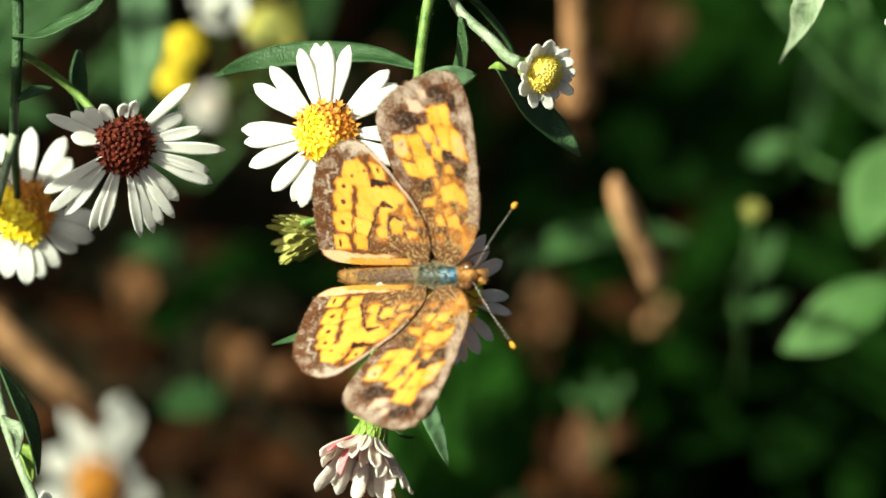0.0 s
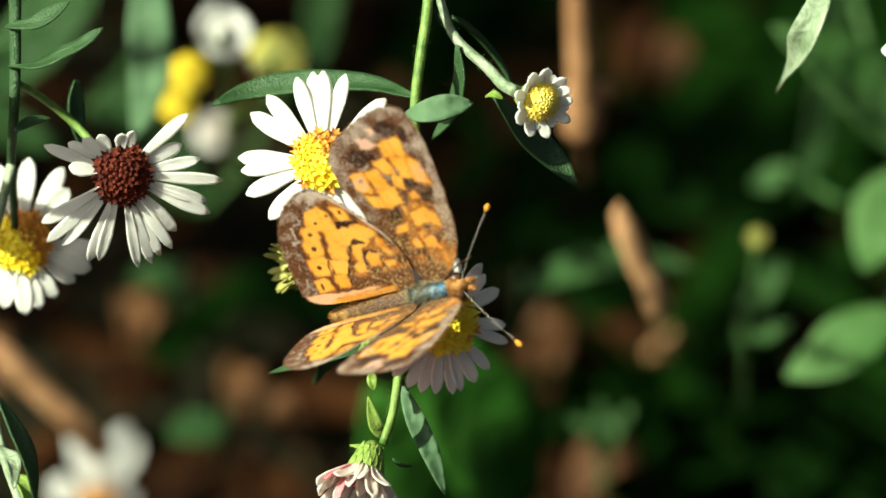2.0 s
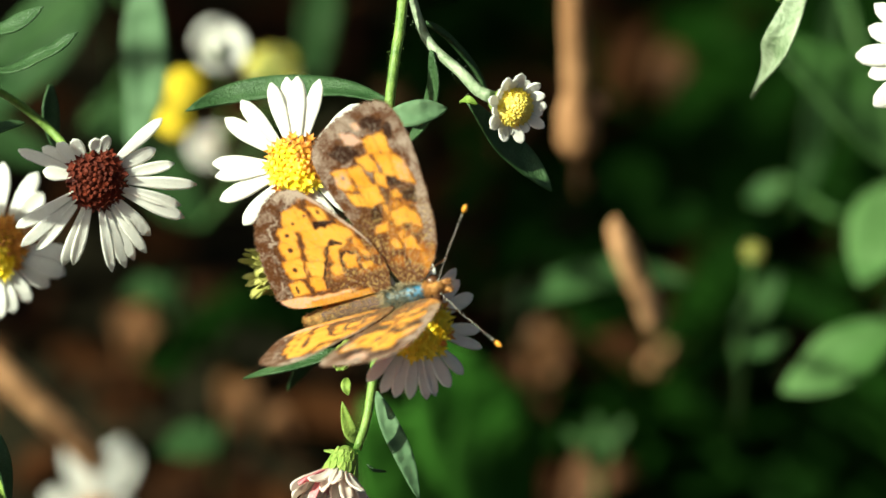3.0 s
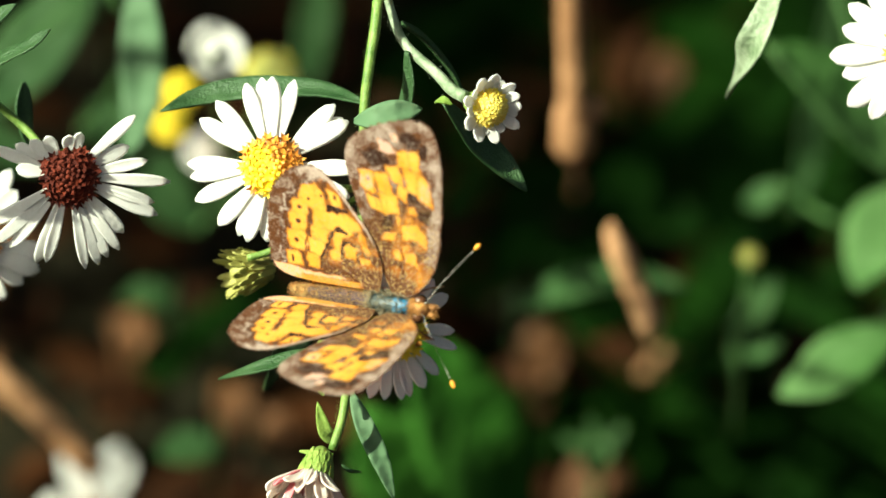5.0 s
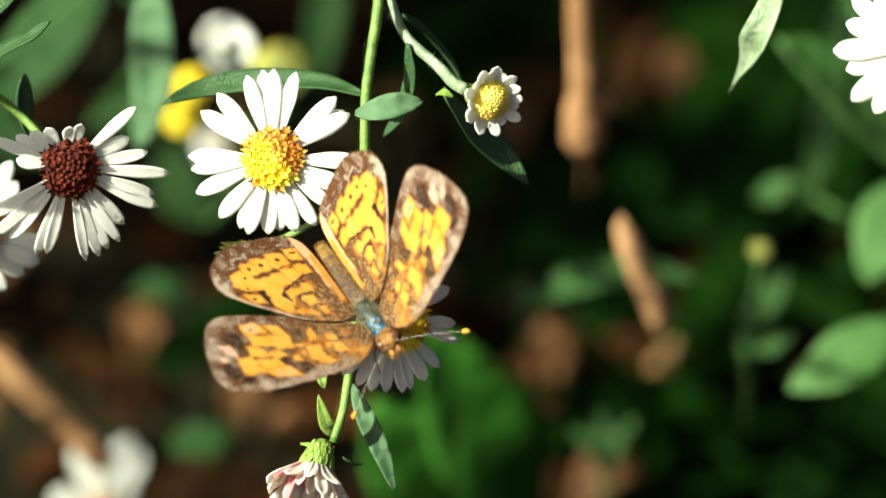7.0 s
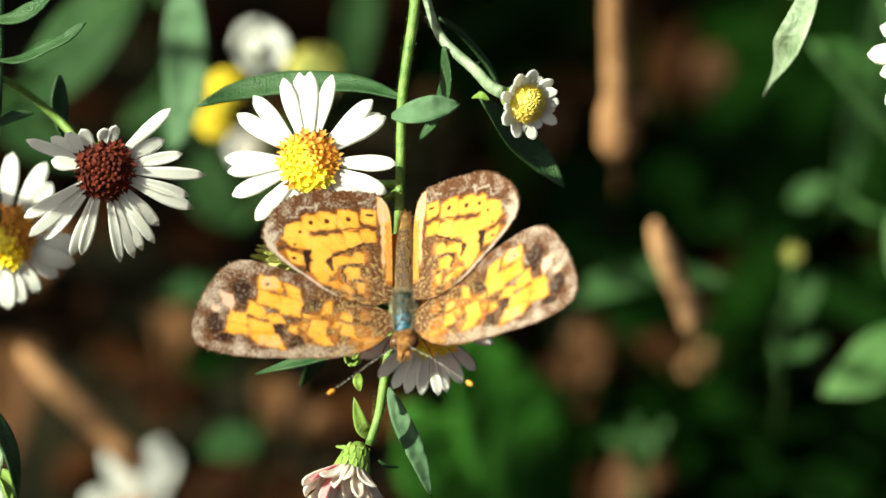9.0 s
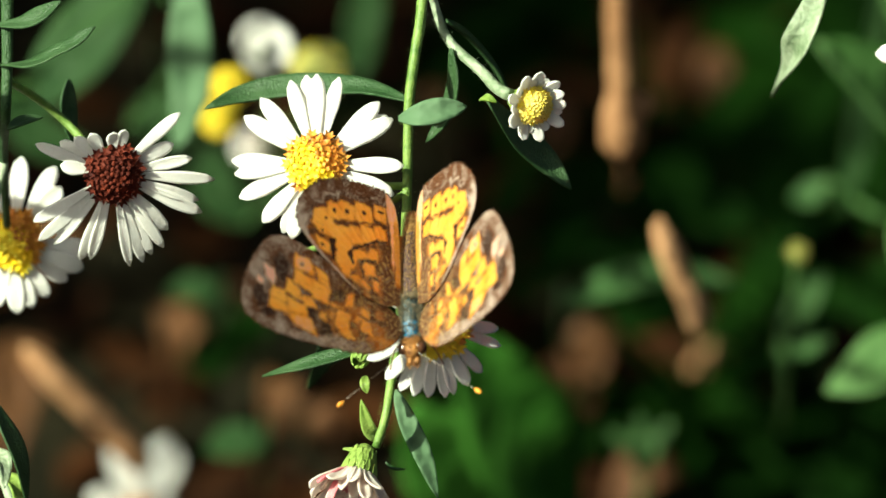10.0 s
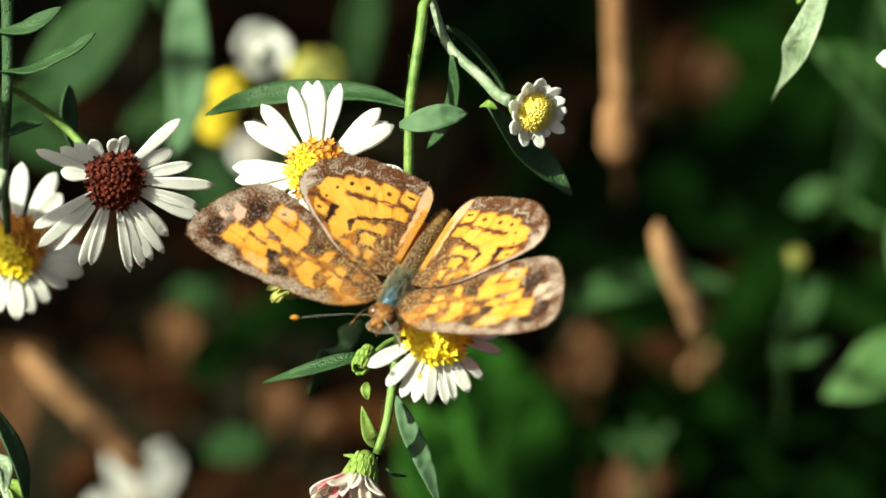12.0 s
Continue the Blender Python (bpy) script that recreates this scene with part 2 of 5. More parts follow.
for i in range(len(cuts) - 1):
    for j in range(len(cuts) - 1):
        bm.faces.new((grid[i][j], grid[i][j + 1], grid[i + 1][j + 1], grid[i + 1][j]))
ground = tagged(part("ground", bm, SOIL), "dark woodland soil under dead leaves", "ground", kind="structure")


def litter(rng, count, reach=0.38):
    """Dry fallen leaves lying over one another."""
    bm = bmesh.new()
    for k in range(count):
        x, y = (rng.gauss(0, 0.45) * reach, rng.gauss(0, 0.45) * reach + 0.35) if reach > 1 else (rng.uniform(-reach, reach), rng.uniform(-reach, reach) + 0.3)
        if reach > 1 and abs(x) < 0.36 and -0.06 < y < 0.66:
            continue
        turn = rng.uniform(0, 6.28)
        ahead = Vector((math.cos(turn), math.sin(turn), rng.uniform(-0.25, 0.35))).normalized()
        side = ahead.cross(Vector((rng.uniform(-0.3, 0.3), rng.uniform(-0.3, 0.3), 1))).normalized()
        up = side.cross(ahead)
        ln, w = (rng.uniform(0.02, 0.05), rng.uniform(0.005, 0.012)) if reach > 1 else (rng.uniform(0.006, 0.017), rng.uniform(0.002, 0.0045))
        base = Vector((x, y, rng.uniform(0.004, 0.014)))
        rows = []
        curl = rng.uniform(-0.5, 0.9)
        for i in range(7):
            t = i / 6
            ww = w * (math.sin(math.pi * (0.03 + 0.95 * t)) ** 0.7 + 0.02) * (1 + 0.15 * math.sin(17 * t + k))
            rows.append([base + ahead * ln * (t - 0.5) + side * s * ww + up * (curl * ww * s * s + 0.12 * ln * math.sin(3 * t + k)) for s in (-1, -0.5, 0, 0.5, 1)])
        sheet(bm, rows, 0.0003)
    return bm


tagged(part("leaf_litter", litter(random.Random(4), 4200), LITTER_SHADED), "curled brown dead leaves, darkened as if in shade, strewn over dark soil", "leaf litter", kind="stuff")


def undergrowth(rng, count):
    """Low leaves on thin stalks, thicker to one side, near black in place of shade."""
    bm = bmesh.new()
    while count:
        x, y = rng.uniform(-0.3, 0.35), rng.uniform(0.15, 0.6)
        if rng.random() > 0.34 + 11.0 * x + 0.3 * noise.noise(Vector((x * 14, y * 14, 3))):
            continue
        count -= 1
        foot = Vector((x, y, 0.0))
        top = foot + Vector((rng.uniform(-0.015, 0.015), rng.uniform(-0.015, 0.015), rng.uniform(0.006, 0.028)))
        tube(bm, [foot, foot.lerp(top, 0.6) + Vector((0.002, 0, 0)), top], 0.0005, 4)
        ahead = Vector((rng.uniform(-1, 1), rng.uniform(-1, 1), rng.uniform(-0.3, 0.3))).normalized()
        up = Vector((rng.uniform(-0.4, 0.4), rng.uniform(-0.5, 0.3), 1)).normalized()
        sheet(bm, petal_rows(top, ahead, up, rng.uniform(0.009, 0.022), rng.uniform(0.003, 0.007), rng.uniform(0, 0.5), rng.uniform(-0.4, 0.4), 0.25, 6, 0.75), 0.0003)
    return bm


tagged(part("undergrowth", undergrowth(random.Random(6), 2000), UNDER_SHADED), "low green leaves over the litter, coloured near black for shade", "undergrowth", kind="stuff")



def shaded_leaves(rng, count):
    """Broad leaves that cover the litter on one side, with a few holes; coloured dark for shade."""
    bm = bmesh.new()
    holes = [low(*g, 0.01) for g in ((11.9, -11.1), (15.0, -21.0), (19.5, -21.0), (21.3, -9.9), (19.0, 12.0))]
    while count:
        x, y = rng.uniform(0.008, 0.16), rng.uniform(0.16, 0.52)
        foot = Vector((x, y, 0.0))
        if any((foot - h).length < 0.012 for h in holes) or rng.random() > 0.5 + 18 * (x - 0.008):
            continue
        count -= 1
        top = foot + Vector((rng.uniform(-0.01, 0.01), rng.uniform(-0.01, 0.01), rng.uniform(0.005, 0.016)))
        tube(bm, [foot, foot.lerp(top, 0.6), top], 0.0005, 4)
        ahead = Vector((rng.uniform(-1, 1), rng.uniform(-1, 1), rng.uniform(-0.3, 0.2))).normalized()
        up = Vector((rng.uniform(-0.3, 0.3), rng.uniform(-0.4, 0.2), 1)).normalized()
        sheet(bm, petal_rows(top, ahead, up, rng.uniform(0.018, 0.034), rng.uniform(0.008, 0.014), rng.uniform(0, 0.5), rng.uniform(-0.3, 0.3), 0.2, 7, 0.75), 0.0003)
    return bm


tagged(part("undergrowth", shaded_leaves(random.Random(8), 420), UNDER_SHADED), "broad green leaves crowded over the litter, coloured near black for shade", "undergrowth", kind="stuff")

tagged(part("leaf_litter", litter(random.Random(5), 5200, 2.2), LITTER_SHADED), "brown dead leaves, darkened as if in shade, spread over the clearing", "leaf litter", kind="stuff")

# ---- the aster that the butterfly visits ----
ASTERS = "white asters"
aster = stand("aster_plant", Vector((-0.16, 0.14, 0.0)), "arching aster branch with white yellow-centred flowers, bud and leaves", "aster plant", ASTERS)


def stem(name, path, r0, r1, parent, mat=None, n=24, hairs=0, label=""):
    """A stem, r0 to r1 mm thick, with short stiff hairs."""
    line = smooth_path(path, n)
    bm = bmesh.new()
    tube(bm, line, [(r0 + (r1 - r0) * i / n) / 1000 for i in range(n + 1)], 9)
    rng = random.Random(hairs)
    for k in range(hairs):
        p = line[rng.randrange(2, n)]
        p = p + Vector((rng.uniform(-1, 1), rng.uniform(-1, 1), rng.uniform(-1, 1))) * 0.0006
        o = Vector((rng.uniform(-1, 1), rng.uniform(-1, 1), rng.uniform(-1, 1))).normalized()
        tube(bm, [p, p + o * 0.00026], [0.000010, 0.000004], 3)
    return part(name, bm, mat or STEM, parent, label)


stem("stem", [(-0.16, 0.14, 0.0), (-0.16, 0.15, 0.08), (-0.12, 0.13, 0.215), (-0.04, 0.06, 0.25), spot(-1.1, 34.3, 6), spot(-1.7, 20.4, 3), spot(-2.3, 15.8, 2), spot(-2.8, 11.6, 2), spot(-2.9, 6.5, 2), spot(-3.1, 1.0, 3), spot(-3.5, -5.5, 3), spot(-4.2, -10.6, 1), spot(-4.7, -13.8, 0), spot(-5.5, -16.3, 0)], 0.5, 0.36, aster, n=70, hairs=1500)
stem("side_stem", [spot(-1.5, 23.2, 4), spot(-0.4, 19.0, 5), spot(0.7, 16.7, 4), spot(3.1, 14.5, 2), spot(4.4, 13.1, 0), spot(5.5, 12.5, -1)], 0.32, 0.55, aster, LEAF_PALE, hairs=140)
stem("side_stem", [spot(-2.9, 5.1, 2), spot(-4.8, 5.1, 4), spot(-7.6, 5.6, 7), spot(-10.0, 6.6, 5)], 0.32, 0.36, aster, n=12)
stem("side_stem", [spot(-3.9, -9.2, 3), spot(-2.6, -10.5, 2), spot(-1.5, -9.8, -2), spot(-1.0, -8.2, -4.6)], 0.32, 0.4, aster, n=12)
stem("side_stem", [spot(-2.9, 4.7, 2), spot(-6.7, 1.9, 8), spot(-10.4, 0.0, 9), spot(-12.4, -0.6, 9)], 0.28, 0.3, aster, n=12)
stem("side_stem", [spot(-3.9, -6.9, 5), spot(-4.8, -7.4, 4), spot(-6.0, -8.5, 2)], 0.28, 0.3, aster, n=8)

leaf("leaf", [spot(-2.9, 12.1, 2), spot(-6.7, 13.1, 7), spot(-12.2, 13.2, 10), spot(-16.4, 12.5, 10), spot(-19.5, 11.4, 8)], 2.4, way(0.05, 0.62, 0.75), aster, LEAF)
leaf("leaf", [spot(-3.6, 10.6, 0), spot(-1.7, 10.9, -1), spot(0.3, 11.35, -1), spot(1.95, 11.6, 0)], 2.2, way(-0.15, 0.35, 0.9), aster, LEAF_HAZE)
leaf("leaf", [spot(0.7, 16.3, 3), spot(1.0, 13.5, 4), spot(0.3, 10.9, 6), spot(-1.4, 8.6, 8)], 1.9, way(-0.7, 0.1, 0.5), aster, LEAF)
leaf("leaf", [spot(3.6, 12.2, 3), spot(5.6, 9.5, 7), spot(8.2, 7.2, 9), spot(10.5, 4.8, 9)], 2.9, way(0.35, 0.45, 0.75), aster, LEAF)
leaf("leaf", [spot(0.3, 18.6, 4), spot(2.1, 17.2, 8), spot(4.4, 14.4, 10), spot(5.6, 11.6, 11)], 1.8, way(0.6, 0.6, 0.2), aster, LEAF)
leaf("leaf", [spot(3.0, 12.1, 0), spot(3.6, 12.3, -1), spot(4.4, 11.9, -1)], 0.7, way(0.1, 0.5, 0.8), aster, LEAF_YOUNG)
leaf("leaf", [spot(-3.9, -11.6, 4), spot(-2.9, -14.2, 3), spot(-1.5, -17.3, 2), spot(-0.4, -20.5, 2)], 1.7, way(0.15, 0.35, 0.9), aster, LEAF_HAZE, fold=0.12)
leaf("leaf", [spot(-5.0, -15.7, 3), spot(-6.0, -14.9, 2), spot(-6.7, -12.4, 1)], 1.15, way(-0.1, 0.35, 0.9), aster, LEAF_YOUNG)
leaf("leaf", [spot(-6.0, -8.1, 2), spot(-8.5, -8.8, 1), spot(-11.8, -9.7, 2), spot(-14.8, -10.5, 5)], 1.7, way(-0.1, 0.75, 0.6), aster, LEAF)
leaf("leaf", [spot(-6.3, -10.5, 1), spot(-6.4, -11.1, 0), spot(-6.2, -11.9, 0)], 0.8, way(0.1, 0.3, 0.9), aster, LEAF_YOUNG)
leaf("leaf", [spot(-6.7, -5.5, 20), spot(-8.5, -7.4, 22), spot(-9.9, -9.2, 23), spot(-11.1, -11.5, 24)], 2.6, way(0.5, 0.5, 0.4), aster, LEAF)
leaf("leaf", [spot(-6.7, -16.6, 2), spot(-7.5, -16.5, 1), spot(-8.2, -16.4, 2)], 0.4, way(0.1, 0.6, 0.6), aster, LEAF_YOUNG)
leaf("leaf", [spot(-4.7, -17.5, 4), spot(-4.1, -18.0, 4), spot(-3.1, -18.1, 4)], 0.3, way(0.1, 0.6, 0.6), aster, LEAF)

flower(aster, spot(-10.4, 6.9, 1), way(-0.12, 0.1, 1), [(-2, 1.08, 0), (-21, 1.04, 0.1), (-38, 0.95, 0.2), (-58, 0.98, 0.15), (-72, 0.95, 0.2), (-85, 0.9, 0.25), (-96, 0.94, 0.2), (-108, 0.98, 0.1), (-119, 0.95, 0.15), (-135, 0.96, 0), (-155, 1.02, 0), (-172, 1.0, 0), (178, 1.04, 0), (147, 1.06, 0), (131, 1.06, 0), (108, 1.07, 0), (98, 1.1, 0), (88, 1.1, 0), (74, 1.1, 0), (45, 1.08, 0), (36, 1.05, 0.05), (30, 1.08, 0)],
       2.45, 6.9, 1.4, [DISC, DISC_RUST], 11, "open aster head with long white rays and yellow disc", rust=way(0.7, 0.7, 0), droop=0.12)
flower(aster, spot(-0.65, -6.3, -8.8), way(0.20, 0.24, 0.93), [(57, 1.08, 0), (50, 0.95, -0.1), (34, 1.0, 0), (3, 0.93, 0), (-11, 1.02, 0.1), (-40, 0.95, 0.1), (-60, 0.97, 0), (-73, 1.02, 0.1), (-82, 1.03, 0), (-93, 1.04, 0.1), (-104, 1.05, 0), (-116, 1.06, 0.1), (-129, 1.06, 0.05), (-150, 1.1, 0), (76, 1.0, 0), (100, 1.0, 0.1), (125, 1.0, 0.1), (150, 1.0, 0.1), (175, 1.0, 0.1)],
       2.75, 5.9, 1.12, [DISC, DISC_RUST], 12, "open aster head under the butterfly", dome=0.65, droop=0.15, florets=110, lift=0.0)
# the half-open bud
flower(aster, spot(7.35, 11.7, -2), way(0.46, -0.16, 0.87), [(20 * k + 6 * math.sin(k * 7.1), 1 + 0.16 * math.sin(k * 3.3), 0.15 * math.sin(k * 5.1)) for k in range(18)], 1.5, 3.0, 1.0, [BUD_DISC, DISC], 13, "half-open aster bud with short white rays", dome=1.25, droop=0.0, florets=110, cup_len=3.2, lift=0.7)
# the spent head that hangs down
spent = flower(aster, spot(-7.1, -19.0, 0), way(-0.25, -0.85, 0.4), [], 1.7, 2, 1, [PETAL_PINK, PETAL_OLD], 14, "spent hanging aster head with pinkish shrivelled rays", cup_len=3.2)
rng = random.Random(21)
for k in range(34):
    f = way(-0.25, -0.85, 0.4)
    o = f.orthogonal().normalized()
    o.rotate(Matrix.Rotation(k * 2.4, 3, f))
    bm = bmesh.new()
    sheet(bm, petal_rows(spot(-7.1, -19.0, 0) + o * 0.0013 - f * 0.0006, (f + o * rng.uniform(0.2, 1.0)).normalized(), o, rng.uniform(0.003, 0.0055), 0.0012, rng.uniform(-0.6, 0.5), rng.uniform(-0.8, 0.8), 0.5), 0.00016)
    part("petal", bm, PETAL_PINK if rng.random() < 0.2 else PETAL_OLD, spent)


def seed_head(parent, centre, facing, r, count, seed, mat=None):
    """A round head of pale bristles round a greenish core."""
    rng = random.Random(seed)
    bm = bmesh.new()
    for k in range(count):
        z = 1 - 1.5 * (k + 0.5) / count
        a = k * 2.39996
        side = facing.orthogonal().normalized()
        side.rotate(Matrix.Rotation(a, 3, facing))
        o = (facing * z + side * math.sqrt(max(0, 1 - z * z))).normalized()
        p = centre + o * r * 0.45
        tube(bm, [p, p + o * r * rng.uniform(0.22, 0.36), p + o * r * rng.uniform(0.34, 0.46)], [r * 0.04, r * 0.03, r * 0.008], 4)
    tube(bm, [centre + facing * r * t for t in (-0.5, -0.3, 0, 0.3, 0.5)], [r * 0.2, r * 0.42, r * 0.52, r * 0.42, r * 0.1], 10)
    return part("seed_head", bm, mat or SEED, parent, "bristly yellow-green seed head")




def bract_head(name, parent, centre, facing, r, long, rings, spread, mat, label, wide=0.42, curl=-0.3):
    """A closed green head: pointed bracts in overlapping rings round a core. r, long in mm."""
    rng = random.Random(name)
    bm = bmesh.new()
    side = facing.orthogonal().normalized()
    other = facing.cross(side)
    prof = [(-0.5, 0.3), (-0.3, 0.75), (0.0, 0.95), (0.3, 0.7), (0.48, 0.25)]
    tube(bm, [centre + facing * long * t / 1000 for t, _ in prof], [r * q * 0.9 / 1000 for _, q in prof], 12)
    for k in range(rings):
        for n in range(11):
            a = (n + 0.5 * k) * 2 * math.pi / 11 + rng.uniform(-0.1, 0.1)
            o = side * math.cos(a) + other * math.sin(a)
            t = -0.42 + 0.62 * k / max(1, rings - 1)
            root = centre + facing * long * t / 1000 + o * r * (0.62 + 0.25 * min(1, k)) / 1000
            sheet(bm, petal_rows(root, (facing + o * spread * rng.uniform(0.6, 1.3)).normalized(), o, long * rng.uniform(0.42, 0.55) / 1000, r * wide / 1000, curl, 0, 0.3, 5, 0.75), 0.00012)
    return part(name, bm, mat, parent, label)


bract_head("spent_calyx", aster, spot(-12.0, -1.6, 11), way(-0.93, -0.12, 0.3), 1.45, 3.9, 5, 0.22, SEED, "spent yellow-green calyx with narrow bracts")
bract_head("closed_bud", aster, spot(-6.45, -8.4, 1), way(-0.3, -0.6, 0.6), 0.85, 2.4, 3, -0.12, LEAF_YOUNG, "small closed pale green bud", 0.7, 0.2)

# ---- the neighbouring aster with the maroon flower ----
aster_b = stand("aster_plant", Vector((-0.22, 0.1, 0.0)), "aster stem with maroon-centred and yellow-centred white flowers", "aster plant", ASTERS)
stem("stem", [(-0.22, 0.1, 0.0), (-0.2, 0.08, 0.09), (-0.12, 0.05, 0.205), spot(-39.1, 32.5, 8), spot(-36.1, 23.2, 5), spot(-35.7, 17.6, 4), spot(-35.8, 11.6, 4), spot(-36.0, 7.5, 12), spot(-35.7, 1.9, 18)], 0.85, 0.3, aster_b, LEAF, n=50, hairs=140)
stem("side_stem", [spot(-35.9, 13.9, 4), spot(-33.5, 12.5, 9), spot(-30.7, 10.2, 11), spot(-28.4, 7.5, 8), spot(-27.2, 6.3, 5)], 0.32, 0.38, aster_b, n=14)
leaf("leaf", [spot(-36.1, 15.0, 3), spot(-33.5, 15.2, 0), spot(-30.7, 16.5, -2), spot(-28.5, 18.2, -3)], 2.2, way(0.25, 0.7, 0.6), aster_b, LEAF, wave=0.15)
leaf("leaf", [spot(-36.5, 18.3, 4), spot(-34.4, 18.5, 2), spot(-32.6, 19.3, 1), spot(-31.3, 20.3, 0)], 1.7, way(0.15, 0.55, 0.7), aster_b, LEAF)
leaf("leaf", [spot(-35.7, 9.8, 5), spot(-34.4, 10.5, 6), spot(-32.8, 10.8, 7)], 1.0, way(0.1, 0.6, 0.6), aster_b, LEAF)
leaf("leaf", [spot(-30.7, 13.9, 14), spot(-30.8, 11.2, 14), spot(-30.3, 8.4, 14)], 1.9, way(0.5, 0.4, 0.5), aster_b, LEAF)
leaf("leaf", [spot(-37.2, -12.0, -2), spot(-35.8, -14.8, -4), spot(-34.7, -17.5, -4), spot(-34.1, -20.8, -3)], 2.4, way(0.7, 0.4, 0.5), aster_b, LEAF)
flower(aster_b, spot(-27.0, 6.2, 2), way(0.12, -0.25, 0.95), [(41, 1.0, -0.1), (24, 0.75, 0), (8, 0.9, 0), (-6, 1.15, 0), (-20, 1.05, 0.1), (-27, 1.15, 0.1), (-47, 0.95, 0.1), (-57, 1.12, 0.2), (-66, 1.1, 0.1), (-74, 1.15, 0.1), (-82, 1.15, 0.1), (-104, 1.1, 0.2), (-110, 1.15, 0.2), (-128, 1.15, 0.3), (-137, 1.2, 0.2), (-146, 1.1, 0.2), (158, 0.95, 0.1), (148, 0.7, 0.2), (170, 0.6, 0), (118, 0.55, -0.4), (92, 0.5, -0.5), (76, 0.55, -0.5), (135, 0.6, 0)],
       2.4, 7.5, 1.12, [DISC_DARK, DISC_DARK], 15, "ageing aster head with maroon disc and drooping white rays", dome=0.5, droop=0.14)
flower(aster_b, spot(-35.1, 0.7, 20), way(-0.1, -0.1, 1), [(86, 1.05, 0), (62, 1.05, 0), (48, 0.9, 0.1), (-8, 1.0, 0.1), (-22, 0.95, 0.2), (-40, 0.85, 0.2), (-62, 0.85, 0.2), (-75, 0.9, 0.1), (-90, 0.95, 0.1), (-105, 0.9, 0.1), (-125, 0.9, 0.1), (-150, 1, 0), (180, 1, 0), (155, 1, 0), (130, 1, 0), (108, 1, 0)],
       2.5, 6.9, 1.6, [DISC, DISC_RUST], 16, "open aster head with deep yellow disc", rust=way(0.8, 0.5, 0), droop=0.2)

stem("side_stem", [spot(-36.0, 7.0, 12), spot(-38.4, -4.0, 14), spot(-37.4, -14.0, 8), spot(-35.6, -20.0, 5), spot(-34.2, -23.4, 3)], 0.4, 0.42, aster_b, LEAF_PALE, n=24, hairs=90)
leaf("leaf", [spot(-36.4, -18.0, 4), spot(-35.2, -19.2, 2), spot(-34.6, -21.4, 1)], 1.5, way(0.5, 0.4, 0.75), aster_b, LEAF_YOUNG, wave=0.3)
leaf("leaf", [spot(-37.0, -16.0, 4), spot(-36.0, -17.4, 1), spot(-35.9, -19.6, 0)], 1.3, way(0.2, 0.5, 0.8), aster_b, LEAF_PALE, wave=0.4)
flower(aster_b, spot(-33.4, -25.6, 2), way(0.3, -0.55, 0.75), [(30 * k + 6 * math.sin(k * 3), 1 + 0.15 * math.sin(k * 2.3), 0.1) for k in range(12)], 1.7, 4.6, 1.5, [DISC, DISC_RUST], 25, "nodding aster head with white rays", cup_len=3.4, lift=0.3)

# unseen upper leaves, added to this stem to shade its flowers
for u, v, d, s, wd in ((84, 250, 4, 36, 4.2), (70, 335, 4, 42, 4.0), (46, 410, 19, 40, 5.0)):
    mid = spot((u - 784) * 0.0463, (441 - v) * 0.0463, d) + SUN * s / 1000
    leaf("leaf", [mid - RIGHT * 0.009 + UP * 0.004, mid, mid + RIGHT * 0.008 - UP * 0.003], wd, SUN, aster_b, LEAF)

# ---- a third aster at the other side ----
aster_c = stand("aster_plant", Vector((0.2, 0.12, 0.0)), "aster stem with one white flower and a twisted leaf", "aster plant", ASTERS)
stem("stem", [(0.2, 0.12, 0.0), (0.19, 0.1, 0.09), (0.12, 0.06, 0.215), spot(42.4, 34.3, 10), spot(39.6, 26.0, 12), spot(42.4, 19.5, 14), spot(42.5, 16.3, 12)], 0.8, 0.4, aster_c, n=40)
stem("side_stem", [spot(40.1, 25.0, 12), spot(34.1, 24.6, 16), spot(30.4, 22.7, 14), spot(29.1, 20.4, 12)], 0.32, 0.3, aster_c, n=12)
flower(aster_c, spot(42.5, 16.0, 9), way(-0.1, 0, 1), [(18 * k, 1 + 0.06 * math.sin(k * 2.7), 0) for k in range(20)], 2.5, 7.0, 1.7, [DISC, DISC_RUST], 17, "open aster head with long white rays")
# whitish green: the glint of the glossy leaf is put into its colour
leaf("leaf", [spot(31.4, 22.3, 14), spot(30.0, 18.6, 10), spot(28.7, 15.3, 13), spot(26.9, 12.3, 26)], 2.7, way(-0.3, 0.3, 0.85), aster_c, LEAF_PALE, wave=0.25, fold=0.55)

# ---- blurred plants behind ----


def far_plant(name, parts_list, label, category, foot, group=""):
    """A plant behind, rooted at foot: leaves (path, width mm, facing) on stems."""
    root = stand(name, foot, label, category, group)
    for path, width, face in parts_list:
        # left-hand and deeper weeds have their shade put into a darker green
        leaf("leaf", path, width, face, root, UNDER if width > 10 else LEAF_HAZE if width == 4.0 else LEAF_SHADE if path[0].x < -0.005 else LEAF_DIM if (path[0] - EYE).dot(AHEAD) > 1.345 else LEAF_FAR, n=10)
    return root


def foot_of(p):
    """Where a stem that leans back from p meets the ground."""
    return Vector((p.x * 1.05, p.y + p.z * 1.2, 0.0))


